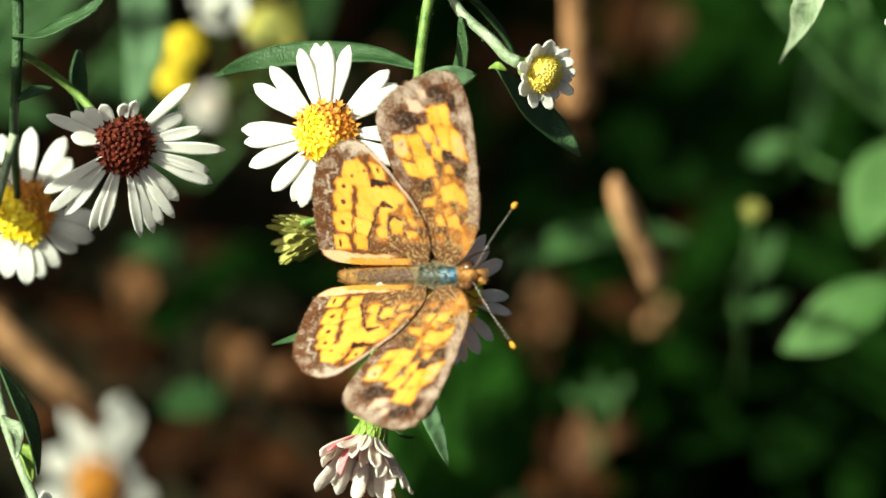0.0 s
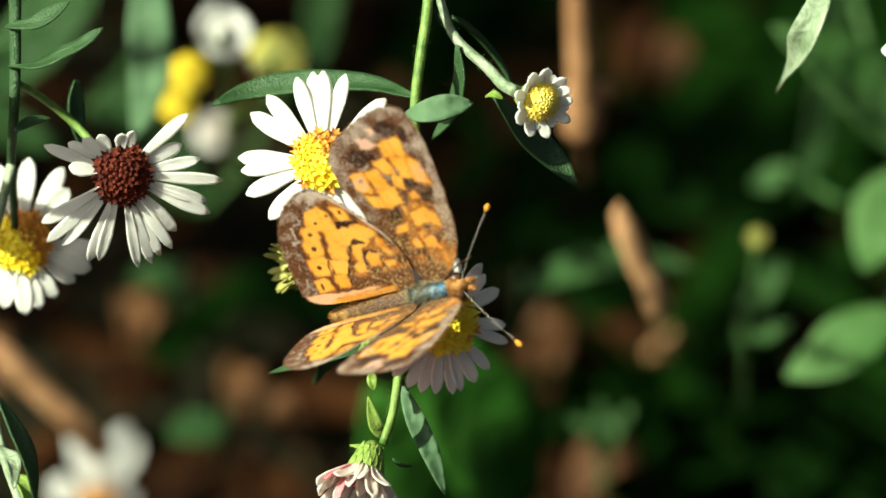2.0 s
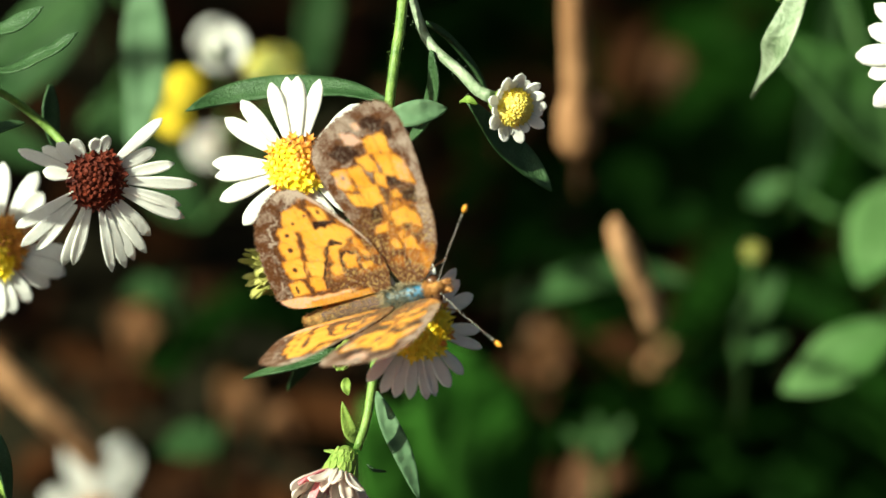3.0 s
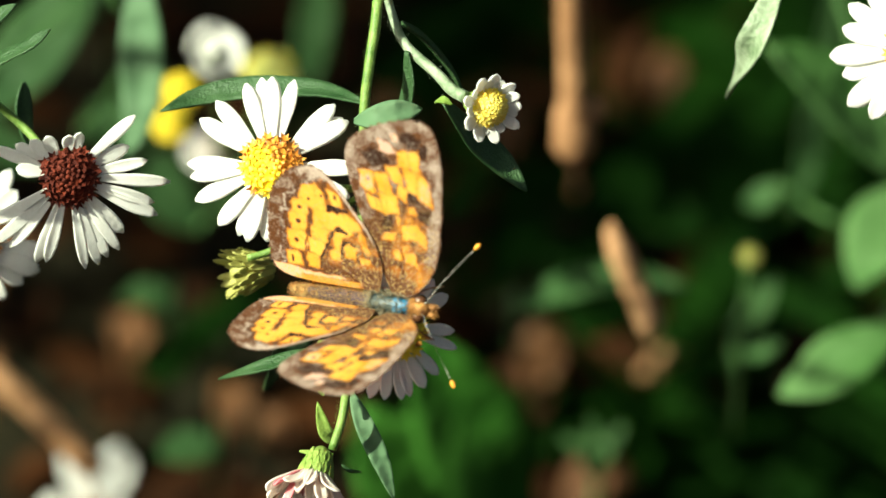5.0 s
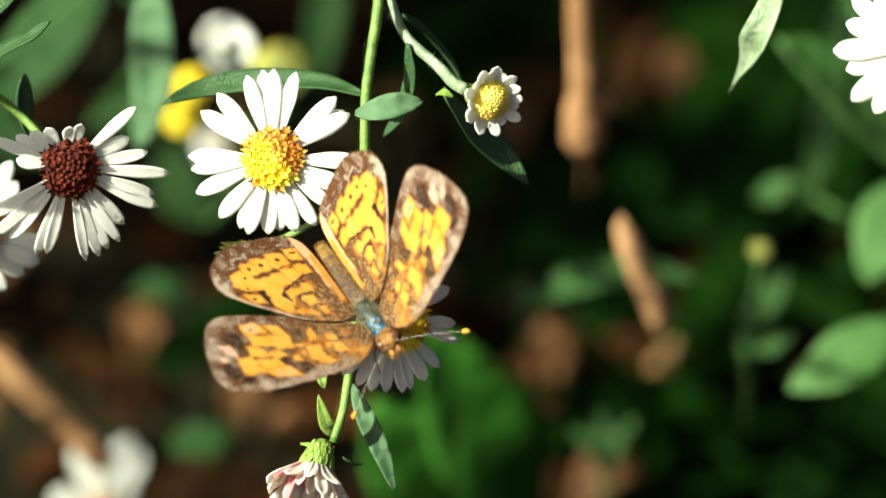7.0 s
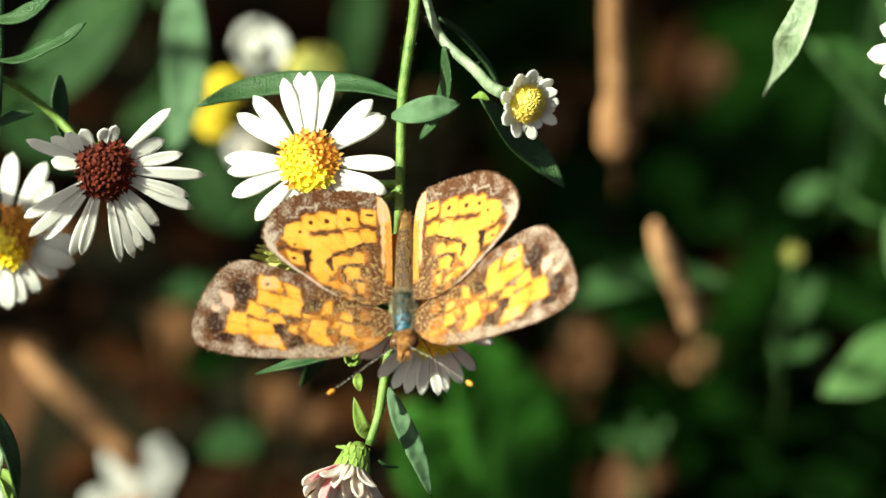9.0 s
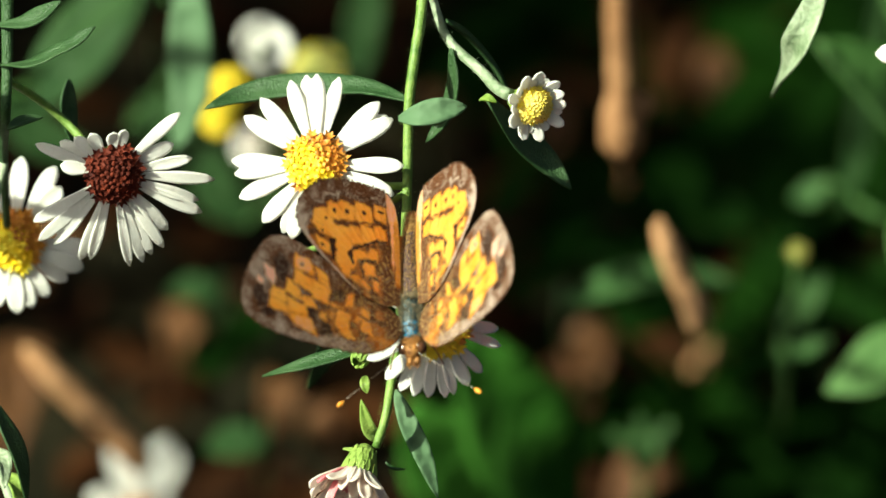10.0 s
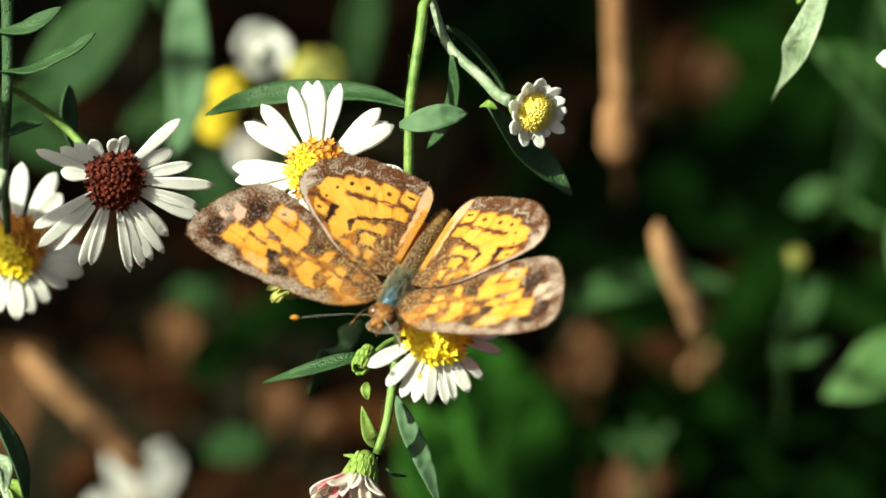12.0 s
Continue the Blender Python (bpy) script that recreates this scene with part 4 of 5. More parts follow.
def fore_pattern(th, p, x, y, edge):
    """How dark and how pale a forewing is: 0 yellow, 0.5 rust, 1 brown."""
    s = patches(x, y, FORE_OUTER + FORE_INNER, 21) - 0.08
    dark = tone(s)
    ground = ease(0.0, 0.25, s)
    # rust ground between the inner patches
    rusty = ease(9.0, 7.8, y) * ease(1.2, 2.6, y) * ease(-1.2, -0.2, x) * ease(2.7, 1.9, x)
    dark = dark - 0.34 * rusty * ground * ease(-0.7, 0.3, ripple(x, y, 6, 3.4))
    amber = ease(0.10, -0.10, patches(x, y, FORE_AMBER, 31))
    dark = dark + (0.26 + 0.1 * ripple(x, y, 33, 5) - dark) * amber * ground
    # deep brown fields
    calm = 0
    for k, (cx, cy, hx, hy) in enumerate(((-3.4, 11.9, 1.35, 0.95), (-2.6, 12.1, 0.9, 0.55), (0.65, 9.6, 0.85, 0.50), (-1.35, 6.5, 0.55, 0.95), (-0.5, 14.7, 1.15, 0.95), (1.9, 8.3, 0.75, 0.85), (0.9, 14.2, 0.5, 0.9))):
        b = blot(x, y, cx, cy, hx, hy, 50 + k) * ease(0.0, 0.16, s)
        dark = np.maximum(dark, 1.20 * b)
        calm = np.maximum(calm, b)
    # the dark eye in the hindmost patch
    dark = np.maximum(dark, 0.8 * blot(x, y, -3.65, 9.8, 0.20, 0.27, 60))
    # fine veins
    vein = np.abs(((th + 3.5) / 7.4 + 0.1 * ripple(x, y, 4, 1.5)) % 1 - 0.5)
    dark = np.maximum(dark, 0.42 * bell(0.5 - vein, 0.026) * ease(0.2, 0.4, p))
    # pale patches near the tip, cream in the hindmost and the foremost cell
    light = ease(0.10, -0.10, patches(x, y, FORE_PALE, 61))
    pale = 0.95 * light
    dark = dark * (1 - 0.95 * light)
    pale = np.maximum(pale, 0.45 * blot(x, y, -3.7, 9.6, 0.8, 0.9, 63) * (1 - ground))
    pale = np.maximum(pale, 0.38 * blot(x, y, 1.6, 10.6, 0.6, 1.2, 64) * (1 - ground))
    # pale scales strewn over the outer margin, the front edge and the ground
    strewn = ground * (1 - 0.85 * calm) * ease(0.35, 0.75, p)
    pale = np.maximum(pale, strewn * (0.30 + 0.28 * ripple(x, y, 5, 2.6)))
    pale = np.maximum(pale, (0.34 + 0.34 * ripple(x, y, 9, 2.5)) * ease(0.90, 0.98, p) * (1 - 0.6 * calm))
    costa = ease(2.0, 2.6, x + 0.15 * ripple(x, y, 66, 3)) * ease(3.0, 5.5, y)
    pale = np.maximum(pale, (0.48 + 0.2 * ripple(x, y, 65, 2.5)) * costa * ground)
    dark = np.maximum(dark, 0.72 * costa * ground)
    pale = np.maximum(pale, 0.30 * root_hair(th, p))
    # rust-orange front edge at the root
    dark = dark - 0.45 * ease(1.7, 2.4, x) * ease(4.8, 2.4, y)
    return np.clip(dark, 0, 1.4), np.clip(pale, 0, 1)


def hind_pattern(th, p, x, y, edge):
    """The same for a hindwing: a row of ringed spots inside a dark margin, yellow field and dark chevrons towards the root."""
    s = patches(x, y, HIND_RINGS + HIND_FIELD + HIND_CHEVRON, 71) - 0.10
    dark = tone(s)
    ground = ease(0.0, 0.25, s)
    # rust ground towards the root
    dark = dark - 0.32 * ground * ease(-0.6, 0.4, ripple(x, y, 84, 3.2)) * ease(-5.2, -4.2, x) * ease(1.5, 2.3, y)
    amber = ease(0.10, -0.10, patches(x, y, HIND_AMBER, 86))
    dark = dark + (0.24 + 0.12 * ripple(x, y, 87, 5) - dark) * amber * ground
    for k, (cx, cy, hx, hy) in enumerate(HIND_EYES):
        dark = np.maximum(dark, 0.92 * blot(x, y, cx, cy, hx, hy, 90 + k))
    for k, (line, width) in enumerate(((((-5.2, 1.45), (-4.9, 2.55), (-4.05, 4.5), (-3.45, 5.1), (-2.55, 5.0)), 0.13), (((-3.2, 2.55), (-3.15, 3.1), (-2.85, 4.05), (-2.25, 4.2), (-1.5, 3.7)), 0.12), (((-6.75, 1.2), (-6.55, 2.9), (-6.2, 4.6), (-5.85, 5.6), (-5.6, 6.5)), 0.09),
                                       (((-3.9, 7.0), (-2.4, 6.95)), 0.28), (((-1.6, 2.4), (-1.75, 3.0), (-1.4, 3.3)), 0.10))):
        dark = np.maximum(dark, (1.15, 1.15, 0.72, 1.25, 0.9)[k] * stroke(x, y, line, width, 100 + 4 * k))
    # thin veins across the yellow
    vein = np.abs(((th + 3.0) / 9.5 + 0.06 * ripple(x, y, 12, 1.2)) % 1 - 0.5)
    dark = np.maximum(dark, 0.40 * bell(0.5 - vein, 0.018) * ease(0.35, 0.5, p))
    # brown flecked ground at the root and beside the abdomen
    root = ease(1.9, 1.1, y + 0.35 * ripple(x, y, 128, 2.5)) * ease(-6.2, -4.6, x)
    dark = np.maximum(dark, (0.66 + 0.25 * ripple(x, y, 121, 4)) * np.maximum(root, ease(2.6, 1.9, np.hypot(x, y))))
    dark = np.maximum(dark, 0.7 * ease(1.45, 1.15, y) * ease(-5.0, -6.5, x))
    margin = ease(0.835, 0.865, p + 0.010 * ripple(x, y, 122, 4)) * ease(-0.05, 0.1, s)
    warm = ease(0.885, 0.915, p) * (0.55 + 0.45 * ripple(x, y, 123, 3.2))
    dark = np.maximum(dark, margin * (0.95 - 0.60 * np.clip(warm, 0, 1)))
    # cream crescents and pale fringe in the margin
    cell = (th + 90) / 9.5
    near = np.abs(cell - np.floor(cell) - 0.5)
    lun = np.interp(th, [-88, -70, -50, -40, -25], [0.912, 0.90, 0.895, 0.90, 0.90]) - 0.16 * near ** 2 + 0.006 * ripple(x, y, 25, 3)
    pale = 0.72 * bell(p - lun - 0.006 * ripple(x, y, 26, 9), 0.013) * ease(-0.7, 0.2, ripple(x, y, 14, 2.2))
    pale = np.maximum(pale, 0.34 * margin * ease(-0.3, 0.8, ripple(x, y, 22, 3.0)))
    # white front edge, whitish outer corner
    front = ease(-34, -24, th)
    pale = np.maximum(pale, 1.0 * front * ease(0.90, 0.95, edge) * ease(4, -6, th))
    pale = np.maximum(pale, (0.66 + 0.3 * ripple(x, y, 125, 4)) * blot(x, y, -5.3, 10.2, 1.9, 1.15, 124) * margin)
    # inner edge: orange fold beside the abdomen, a cream line that widens to a cream corner
    strip = ease(0.62, 0.50, y + 0.05 * ripple(x, y, 126, 4)) * ease(-1.2, -2.0, x)
    dark = dark + (0.30 - dark) * strip
    wide = 0.10 + 0.32 * ease(-6.0, -8.6, x)
    cream = ease(wide + 0.16, wide - 0.06, np.abs(y - 0.72) + 0.06 * ripple(x, y, 127, 5)) * ease(-2.0, -4.0, x)
    cream = np.maximum(cream, ease(-6.6, -8.4, x) * ease(1.25, 0.8, y + 0.1 * ripple(x, y, 129, 4)))
    pale = np.maximum(pale * (1 - strip), 0.62 * cream)
    dark = dark + (0.04 - dark) * cream
    pale = np.maximum(pale, 0.30 * root_hair(th, p) * (1 - strip))
    return np.clip(dark, 0, 1.4), np.clip(pale, 0, 1)


def wing_mesh(name, hinge, angles, reach, margin, pattern, side, ragged, mat):
    """A scaled wing as a fan from its root. angles: degrees; reach: outline; margin: where the outer edge lies (all mm)."""
    na, nr = 250, 250
    lo, hi = angles[0], angles[-1]
    th = lo + (hi - lo) * np.linspace(0, 1, na)[:, None]
    r_out = np.interp(th, angles, reach)
    for _ in range(3):
        r_out[1:-1] = (r_out[:-2] + 2 * r_out[1:-1] + r_out[2:]) / 4
    r_out = r_out * (1 + ragged * (0.5 * np.sin(th * 1.9) + 0.5 * np.sin(th * 4.7 + 1) + 0.35 * np.sin(th * 23)))
    s = np.linspace(0, 1, nr)[None, :]
    r = r_out * s
    t = th + 0 * s
    x = r * np.sin(np.radians(t))
    y = r * np.cos(np.radians(t))
    p = r / np.interp(t, margin[0], margin[1])
    dark, pale = pattern(t, p, x, y, s + 0 * t)
    # light camber, raised veins
    z = 0.10 * np.sin(p * 3.0) + 0.025 * np.sin(np.radians(t) * 14) * p
    z = z + 0.012 * bell(np.abs((t / 5.2) % 1 - 0.5), 0.16) * ease(0.02, 0.1, p) * ease(1.0, 0.9, s + 0 * t)
    me = bpy.data.meshes.new(name)
    co = np.stack([x, side * (y + 0.9 - hinge[1]), z], -1).reshape(-1, 3) / 1000
    under = co.copy()
    under[:, 2] -= 0.00004
    idx = np.arange(na * nr).reshape(na, nr)
    q = np.stack([idx[:-1, :-1], idx[1:, :-1], idx[1:, 1:], idx[:-1, 1:]], -1).reshape(-1, 4)
    if side > 0:
        q = q[:, ::-1]
    faces = np.concatenate([q, q[:, ::-1] + na * nr])
    # a fringe of fine scales along the margin
    rng = np.random.RandomState(5)
    n = 900
    pick = rng.randint(3, na - 3, n)
    root = co.reshape(na, nr, 3)[pick, -1]
    out = root / np.linalg.norm(root, axis=1)[:, None] + rng.normal(0, 0.25, (n, 3))
    along = np.stack([-out[:, 1], out[:, 0], 0 * out[:, 0]], -1)
    size = rng.uniform(0.00006, 0.00026, n)[:, None] * np.where(np.abs(th[pick] - th.mean()) < 26 if side else 1, 1.0, 0.8)
    hair = np.stack([root - along * 0.00005, root + along * 0.00005, root + out * size], 1).reshape(-1, 3)
    tri = (np.arange(3 * n) + 2 * na * nr).reshape(-1, 3)
    me.from_pydata(np.concatenate([co, under, hair]).tolist(), [], faces.tolist() + tri.tolist())
    at = me.attributes.new("scales", "FLOAT_COLOR", "POINT")
    vals = np.stack([dark, pale, np.clip(p, 0, 1), np.ones_like(p)], -1).reshape(-1, 4)
    at.data.foreach_set("color", np.concatenate([vals, vals, np.repeat(np.stack([rng.uniform(0.7, 1, n), rng.uniform(0, 0.3, n), np.ones(n), np.ones(n)], -1), 3, 0)]).astype(np.float32).ravel())
    me.polygons.foreach_set("use_smooth", np.ones(len(faces) + n, dtype=bool))
    me.materials.append(mat)
    return new(name, me)


def wing_material():
    m = bpy.data.materials.new("wing_scales")
    m.use_nodes = True
    nt = m.node_tree
    p = nt.nodes["Principled BSDF"]
    at = nt.nodes.new("ShaderNodeAttribute")
    at.attribute_name = "scales"
    sep = nt.nodes.new("ShaderNodeSeparateColor")
    nt.links.new(at.outputs["Color"], sep.inputs[0])
    tc = nt.nodes.new("ShaderNodeTexCoord")
    grain = nt.nodes.new("ShaderNodeTexNoise")
    grain.inputs["Scale"].default_value, grain.inputs["Detail"].default_value = 7500, 2
    broad = nt.nodes.new("ShaderNodeTexNoise")
    broad.inputs["Scale"].default_value = 450
    for n in (grain, broad):
        nt.links.new(tc.outputs["Object"], n.inputs["Vector"])

    def mixed(a, b, fac):
        mx = nt.nodes.new("ShaderNodeMix")
        mx.data_type = "RGBA"
        for sock, val in ((mx.inputs["A"], a), (mx.inputs["B"], b)):
            if isinstance(val, tuple):
                sock.default_value = (*val, 1)
            else:
                nt.links.new(val, sock)
        nt.links.new(fac, mx.inputs["Factor"])
        return mx.outputs["Result"]

    def scaled(sock, lo, hi):
        mr = nt.nodes.new("ShaderNodeMapRange")
        mr.inputs["From Min"].default_value, mr.inputs["From Max"].default_value = lo, hi
        nt.links.new(sock, mr.inputs["Value"])
        return mr.outputs[0]

    orange = mixed((0.90, 0.42, 0.028), (0.96, 0.62, 0.10), scaled(broad.outputs["Fac"], 0.25, 0.6))
    rust = mixed((0.30, 0.085, 0.012), (0.64, 0.235, 0.035), scaled(grain.outputs["Fac"], 0.35, 0.7))
    brown = mixed((0.034, 0.011, 0.005), (0.27, 0.106, 0.044), scaled(grain.outputs["Fac"], 0.35, 0.72))
    # single scales stray over the edges of the pattern
    stray = nt.nodes.new("ShaderNodeMath")
    stray.operation = "MULTIPLY_ADD"
    nt.links.new(grain.outputs["Fac"], stray.inputs[0])
    stray.inputs[1].default_value = 0.6
    nt.links.new(sep.outputs[0], stray.inputs[2])
    col = mixed(orange, rust, scaled(stray.outputs[0], 0.40, 0.78))
    col = mixed(col, brown, scaled(stray.outputs[0], 0.86, 1.18))
    col = mixed(col, (0.026, 0.009, 0.006), scaled(stray.outputs[0], 1.24, 1.58))
    # pale scales, thicker where the wing is pale
    tuft = nt.nodes.new("ShaderNodeTexNoise")
    tuft.inputs["Scale"].default_value, tuft.inputs["Detail"].default_value = 5600, 3
    nt.links.new(tc.outputs["Object"], tuft.inputs["Vector"])
    many = nt.nodes.new("ShaderNodeMath")
    many.operation = "MULTIPLY_ADD"
    nt.links.new(sep.outputs[1], many.inputs[0])
    many.inputs[1].default_value = 0.55
    nt.links.new(tuft.outputs["Fac"], many.inputs[2])
    col = mixed(col, (0.76, 0.58, 0.47), scaled(many.outputs[0], 0.56, 0.98))
    fleck = nt.nodes.new("ShaderNodeTexNoise")
    fleck.inputs["Scale"].default_value, fleck.inputs["Detail"].default_value = 5200, 1
    nt.links.new(tc.outputs["Object"], fleck.inputs["Vector"])
    near_root = nt.nodes.new("ShaderNodeMath")
    near_root.operation = "MULTIPLY"
    nt.links.new(scaled(fleck.outputs["Fac"], 0.54, 0.64), near_root.inputs[0])
    nt.links.new(scaled(sep.outputs[2], 0.60, 0.30), near_root.inputs[1])
    col = mixed(col, (0.66, 0.42, 0.16), near_root.outputs[0])
    shine = mixed((1.0, 0.28, 0.009), (0.035, 0.007, 0.003), scaled(stray.outputs[0], 0.45, 1.05))
    nt.links.new(col, p.inputs["Base Color"])
    p.inputs["Roughness"].default_value = 0.6
    p.inputs["Specular IOR Level"].default_value = 0.15
    p.inputs["Sheen Weight"].default_value = 0.08
    p.inputs["Sheen Tint"].default_value = (1.0, 0.84, 0.68, 1)
    p.inputs["Sheen Roughness"].default_value = 0.4
    b = nt.nodes.new("ShaderNodeBump")
    b.inputs["Strength"].default_value, b.inputs["Distance"].default_value = 0.5, 0.00004
    nt.links.new(grain.outputs["Fac"], b.inputs["Height"])
    nt.links.new(b.outputs[0], p.inputs["Normal"])
    thin(nt, p, shine, 0.53)
    return m


WING = wing_material()
FUR = material("body_scales", (0.016, 0.010, 0.012), (0.085, 0.050, 0.052), 2500, 0.7, 0.2, island=0.5, gloss=0.2)
FUR_ORANGE = material("body_orange", (0.11, 0.036, 0.008), (0.56, 0.26, 0.06), 1500, 0.6, 0.4)
GOLD = material("gold_scales", (0.03, 0.014, 0.006), (0.62, 0.38, 0.12), 2500, 0.6, 0.0, island=0.9)
FOLD = material("fold_orange", (0.50, 0.17, 0.012), (0.72, 0.34, 0.03), 900, 0.6, 0.1, 0.3)
# teal and blue tones stand in for the sheen and glint of the thorax
THORAX = material("thorax_sheen", (0.010, 0.016, 0.016), (0.034, 0.066, 0.068), 900, 0.42, 0.3, gloss=0.5)
THORAX_BLUE_GLINT = material("thorax_blue_glint", (0.006, 0.05, 0.09), (0.02, 0.16, 0.30), 1500, 0.38, 0.3, gloss=0.6)
HAIR = material("thorax_hair", (0.06, 0.05, 0.03), (0.40, 0.33, 0.20), 2500, 0.6, 0.0, island=0.5, gloss=0.3)
EYE_MAT = material("eye_brown", (0.05, 0.02, 0.01), (0.12, 0.05, 0.02), 1500, 0.25, 0.1)
RING_DARK = material("antenna_dark", (0.06, 0.03, 0.02), (0.12, 0.06, 0.03), 1500, 0.5, 0.1)
RING_WHITE = material("antenna_white", (0.7, 0.66, 0.55), (0.8, 0.76, 0.66), 1500, 0.5, 0.1)
CLUB = material("antenna_club", (0.75, 0.24, 0.02), (0.85, 0.40, 0.05), 1500, 0.45, 0.1)

butterfly = stand("butterfly", P0, "orange and brown patterned butterfly basking on an aster", "butterfly")


def body_part(name, bm, mat, parent, label="", smooth=True):
    ob = part(name, bm, mat, None, label, smooth)
    ob.parent = parent
    return ob


def mm(x, y, z):
    return Vector((x, y, z)) / 1000


def fuzz(bm, stations, count, length, lean, seed, mat, full=True):
    """Short hairs over a rounded body part; stations: (x, z, half width)."""
    rng = random.Random(seed)
    for k in range(count):
        s = rng.uniform(0, len(stations) - 1.001)
        i = int(s)
        x, z, r = (stations[i][c] + (stations[i + 1][c] - stations[i][c]) * (s - i) for c in range(3))
        a = rng.uniform(-0.5, math.pi + 0.5) if full or rng.random() < 0.35 else rng.choice((0, math.pi)) + rng.uniform(-0.6, 0.6)
        o = Vector((0, math.cos(a), math.sin(a)))
        p = mm(x * 1.16, 0, z) + o * r / 1000
        tip = p + (o + Vector((lean, rng.uniform(-0.4, 0.4), 0.2))).normalized() * length * rng.uniform(0.5, 1.1) / 1000
        tube(bm, [p, tip], [0.00005 if length < 0.2 else 0.00003, 0.00001], 3, mat)


ABDOMEN = [(-8.1, -0.5, 0.05), (-7.6, -0.4, 0.34), (-6.4, -0.2, 0.60), (-4.8, 0.0, 0.78), (-3.0, 0.15, 0.86), (-1.0, 0.3, 0.80)]
CHEST = [(-1.4, 0.3, 0.6), (-0.8, 0.42, 0.8), (0.3, 0.5, 0.84), (1.4, 0.4, 0.78), (2.1, 0.3, 0.55)]
HEAD = [(2.0, 0.25, 0.6), (2.35, 0.25, 0.82), (2.8, 0.2, 0.78), (3.2, 0.1, 0.45), (3.35, 0.05, 0.1)]
for name, stations, mats, hairs, ln, label in (("abdomen", ABDOMEN, [FUR, GOLD, FUR_ORANGE], 2600, 0.15, "dark abdomen flecked with golden scales"), ("thorax", CHEST, [THORAX, HAIR, THORAX_BLUE_GLINT], 1000, 0.6, "dark thorax with blue-green sheen put into its colour"), ("head", HEAD, [FUR_ORANGE, FUR_ORANGE], 700, 0.32, "orange-brown furry head")):
    bm = bmesh.new()
    line = smooth_path([mm(x * 1.16, 0, z) for x, z, _ in stations], 20)
    rad = [np.interp(i / 20 * (len(stations) - 1), range(len(stations)), [s[2] for s in stations]) / 1000 for i in range(21)]
    tube(bm, line, rad, 16)
    if name == "abdomen":
        # orange flanks and tip
        for f in bm.faces:
            c = f.calc_center_median() * 1000
            r = np.interp(c.x / 1.16, [s[0] for s in stations], [s[2] for s in stations])
            f.material_index = 2 if abs(c.y) > 0.58 * r or c.x < -7.6 else 0
        fuzz(bm, stations, 420, 0.5, -1.3, 3, 2, False)
    if name == "thorax":
        # blue glint over the shoulders, painted as a patch of blue
        for f in bm.faces:
            c = f.calc_center_median() * 1000
            if 0.9 < c.x < 2.2 and c.z > 0.5 and abs(c.y) < 0.6:
                f.material_index = 2
    fuzz(bm, stations, hairs, ln, -0.8, len(name), 1, name != "thorax")
    if name == "thorax":
        fuzz(bm, stations[:4], 420, 0.35, -1.6, 17, 1)
    body_part(name, bm, mats, butterfly, label)
for side in (1, -1):
    bm = bmesh.new()
    bmesh.ops.create_uvsphere(bm, u_segments=14, v_segments=10, radius=0.00060, matrix=Matrix.Translation(mm(3.0, 0.62 * side, 0.3)))
    body_part("eye", bm, EYE_MAT, butterfly)
    bm = bmesh.new()
    snout = [(3.4, 0.05, 0.26), (3.8, 0.02, 0.27), (4.2, 0.0, 0.20), (4.5, 0.0, 0.06)]
    tube(bm, [mm(x, 0.3 * side, z) for x, z, _ in snout], [r / 1000 for _, _, r in snout], 8)
    hair_rng = random.Random(9)
    for k in range(60):
        x = hair_rng.uniform(3.4, 4.3)
        o = Vector((0.9, hair_rng.uniform(-1, 1), hair_rng.uniform(-0.4, 1))).normalized()
        tube(bm, [mm(x, 0.3 * side, 0.02) + o * 0.0002, mm(x, 0.3 * side, 0.02) + o * 0.0005], [0.00003, 0.00001], 3)
    body_part("palp", bm, FUR_ORANGE, butterfly, "hairy orange palp")
    # antenna: dark shaft ringed with white, orange club
    bm = bmesh.new()
    line = smooth_path([mm(3.5, 0.35 * side, 0.6), mm(5.6, 2.6 * side, 1.7), mm(8.7, 5.9 * side, 2.6)], 72)
    for i in range(72):
        r, r2 = (0.000009, 0.000009) if i % 3 else (0.000031, 0.000031)
        if i >= 66:
            r, r2 = (0.00003 + 0.00019 * math.sin(q * 0.52) for q in (i - 66, i - 65))
        tube(bm, [line[i], line[i + 1]], [r, r2], 7, 2 if i > 65 else (0 if i % 3 else 1))
    body_part("antenna", bm, [RING_DARK, RING_WHITE, CLUB], butterfly, "thin white-ringed antenna with orange club")
    # the orange fold of the hindwing beside the abdomen
    bm = bmesh.new()
    sheet(bm, [[mm(x, side * (0.62 + 1.35 * w * q), z + 0.05 * q) for q in (0, 0.4, 0.8, 1.0)] for x, w, z in ((-2.0, 0.3, 0.35), (-3.5, 0.65, 0.35), (-5.0, 0.85, 0.25), (-6.4, 0.85, 0.1), (-7.3, 0.5, 0.0))], 0.00005)
    body_part("wing_fold", bm, FOLD, butterfly, "orange inner fold of the hindwing")
    for k, (x, fx) in enumerate(((1.6, 2.2), (0.6, 0.2), (-0.4, -2.4))):
        bm = bmesh.new()
        tube(bm, smooth_path([mm(x, 0.6 * side, -0.5), mm(x + fx * 0.5, 1.6 * side, -0.5), mm(x + fx, 2.2 * side, -1.6)], 8), 0.00007, 5)
        body_part("leg", bm, FUR_ORANGE, butterfly)

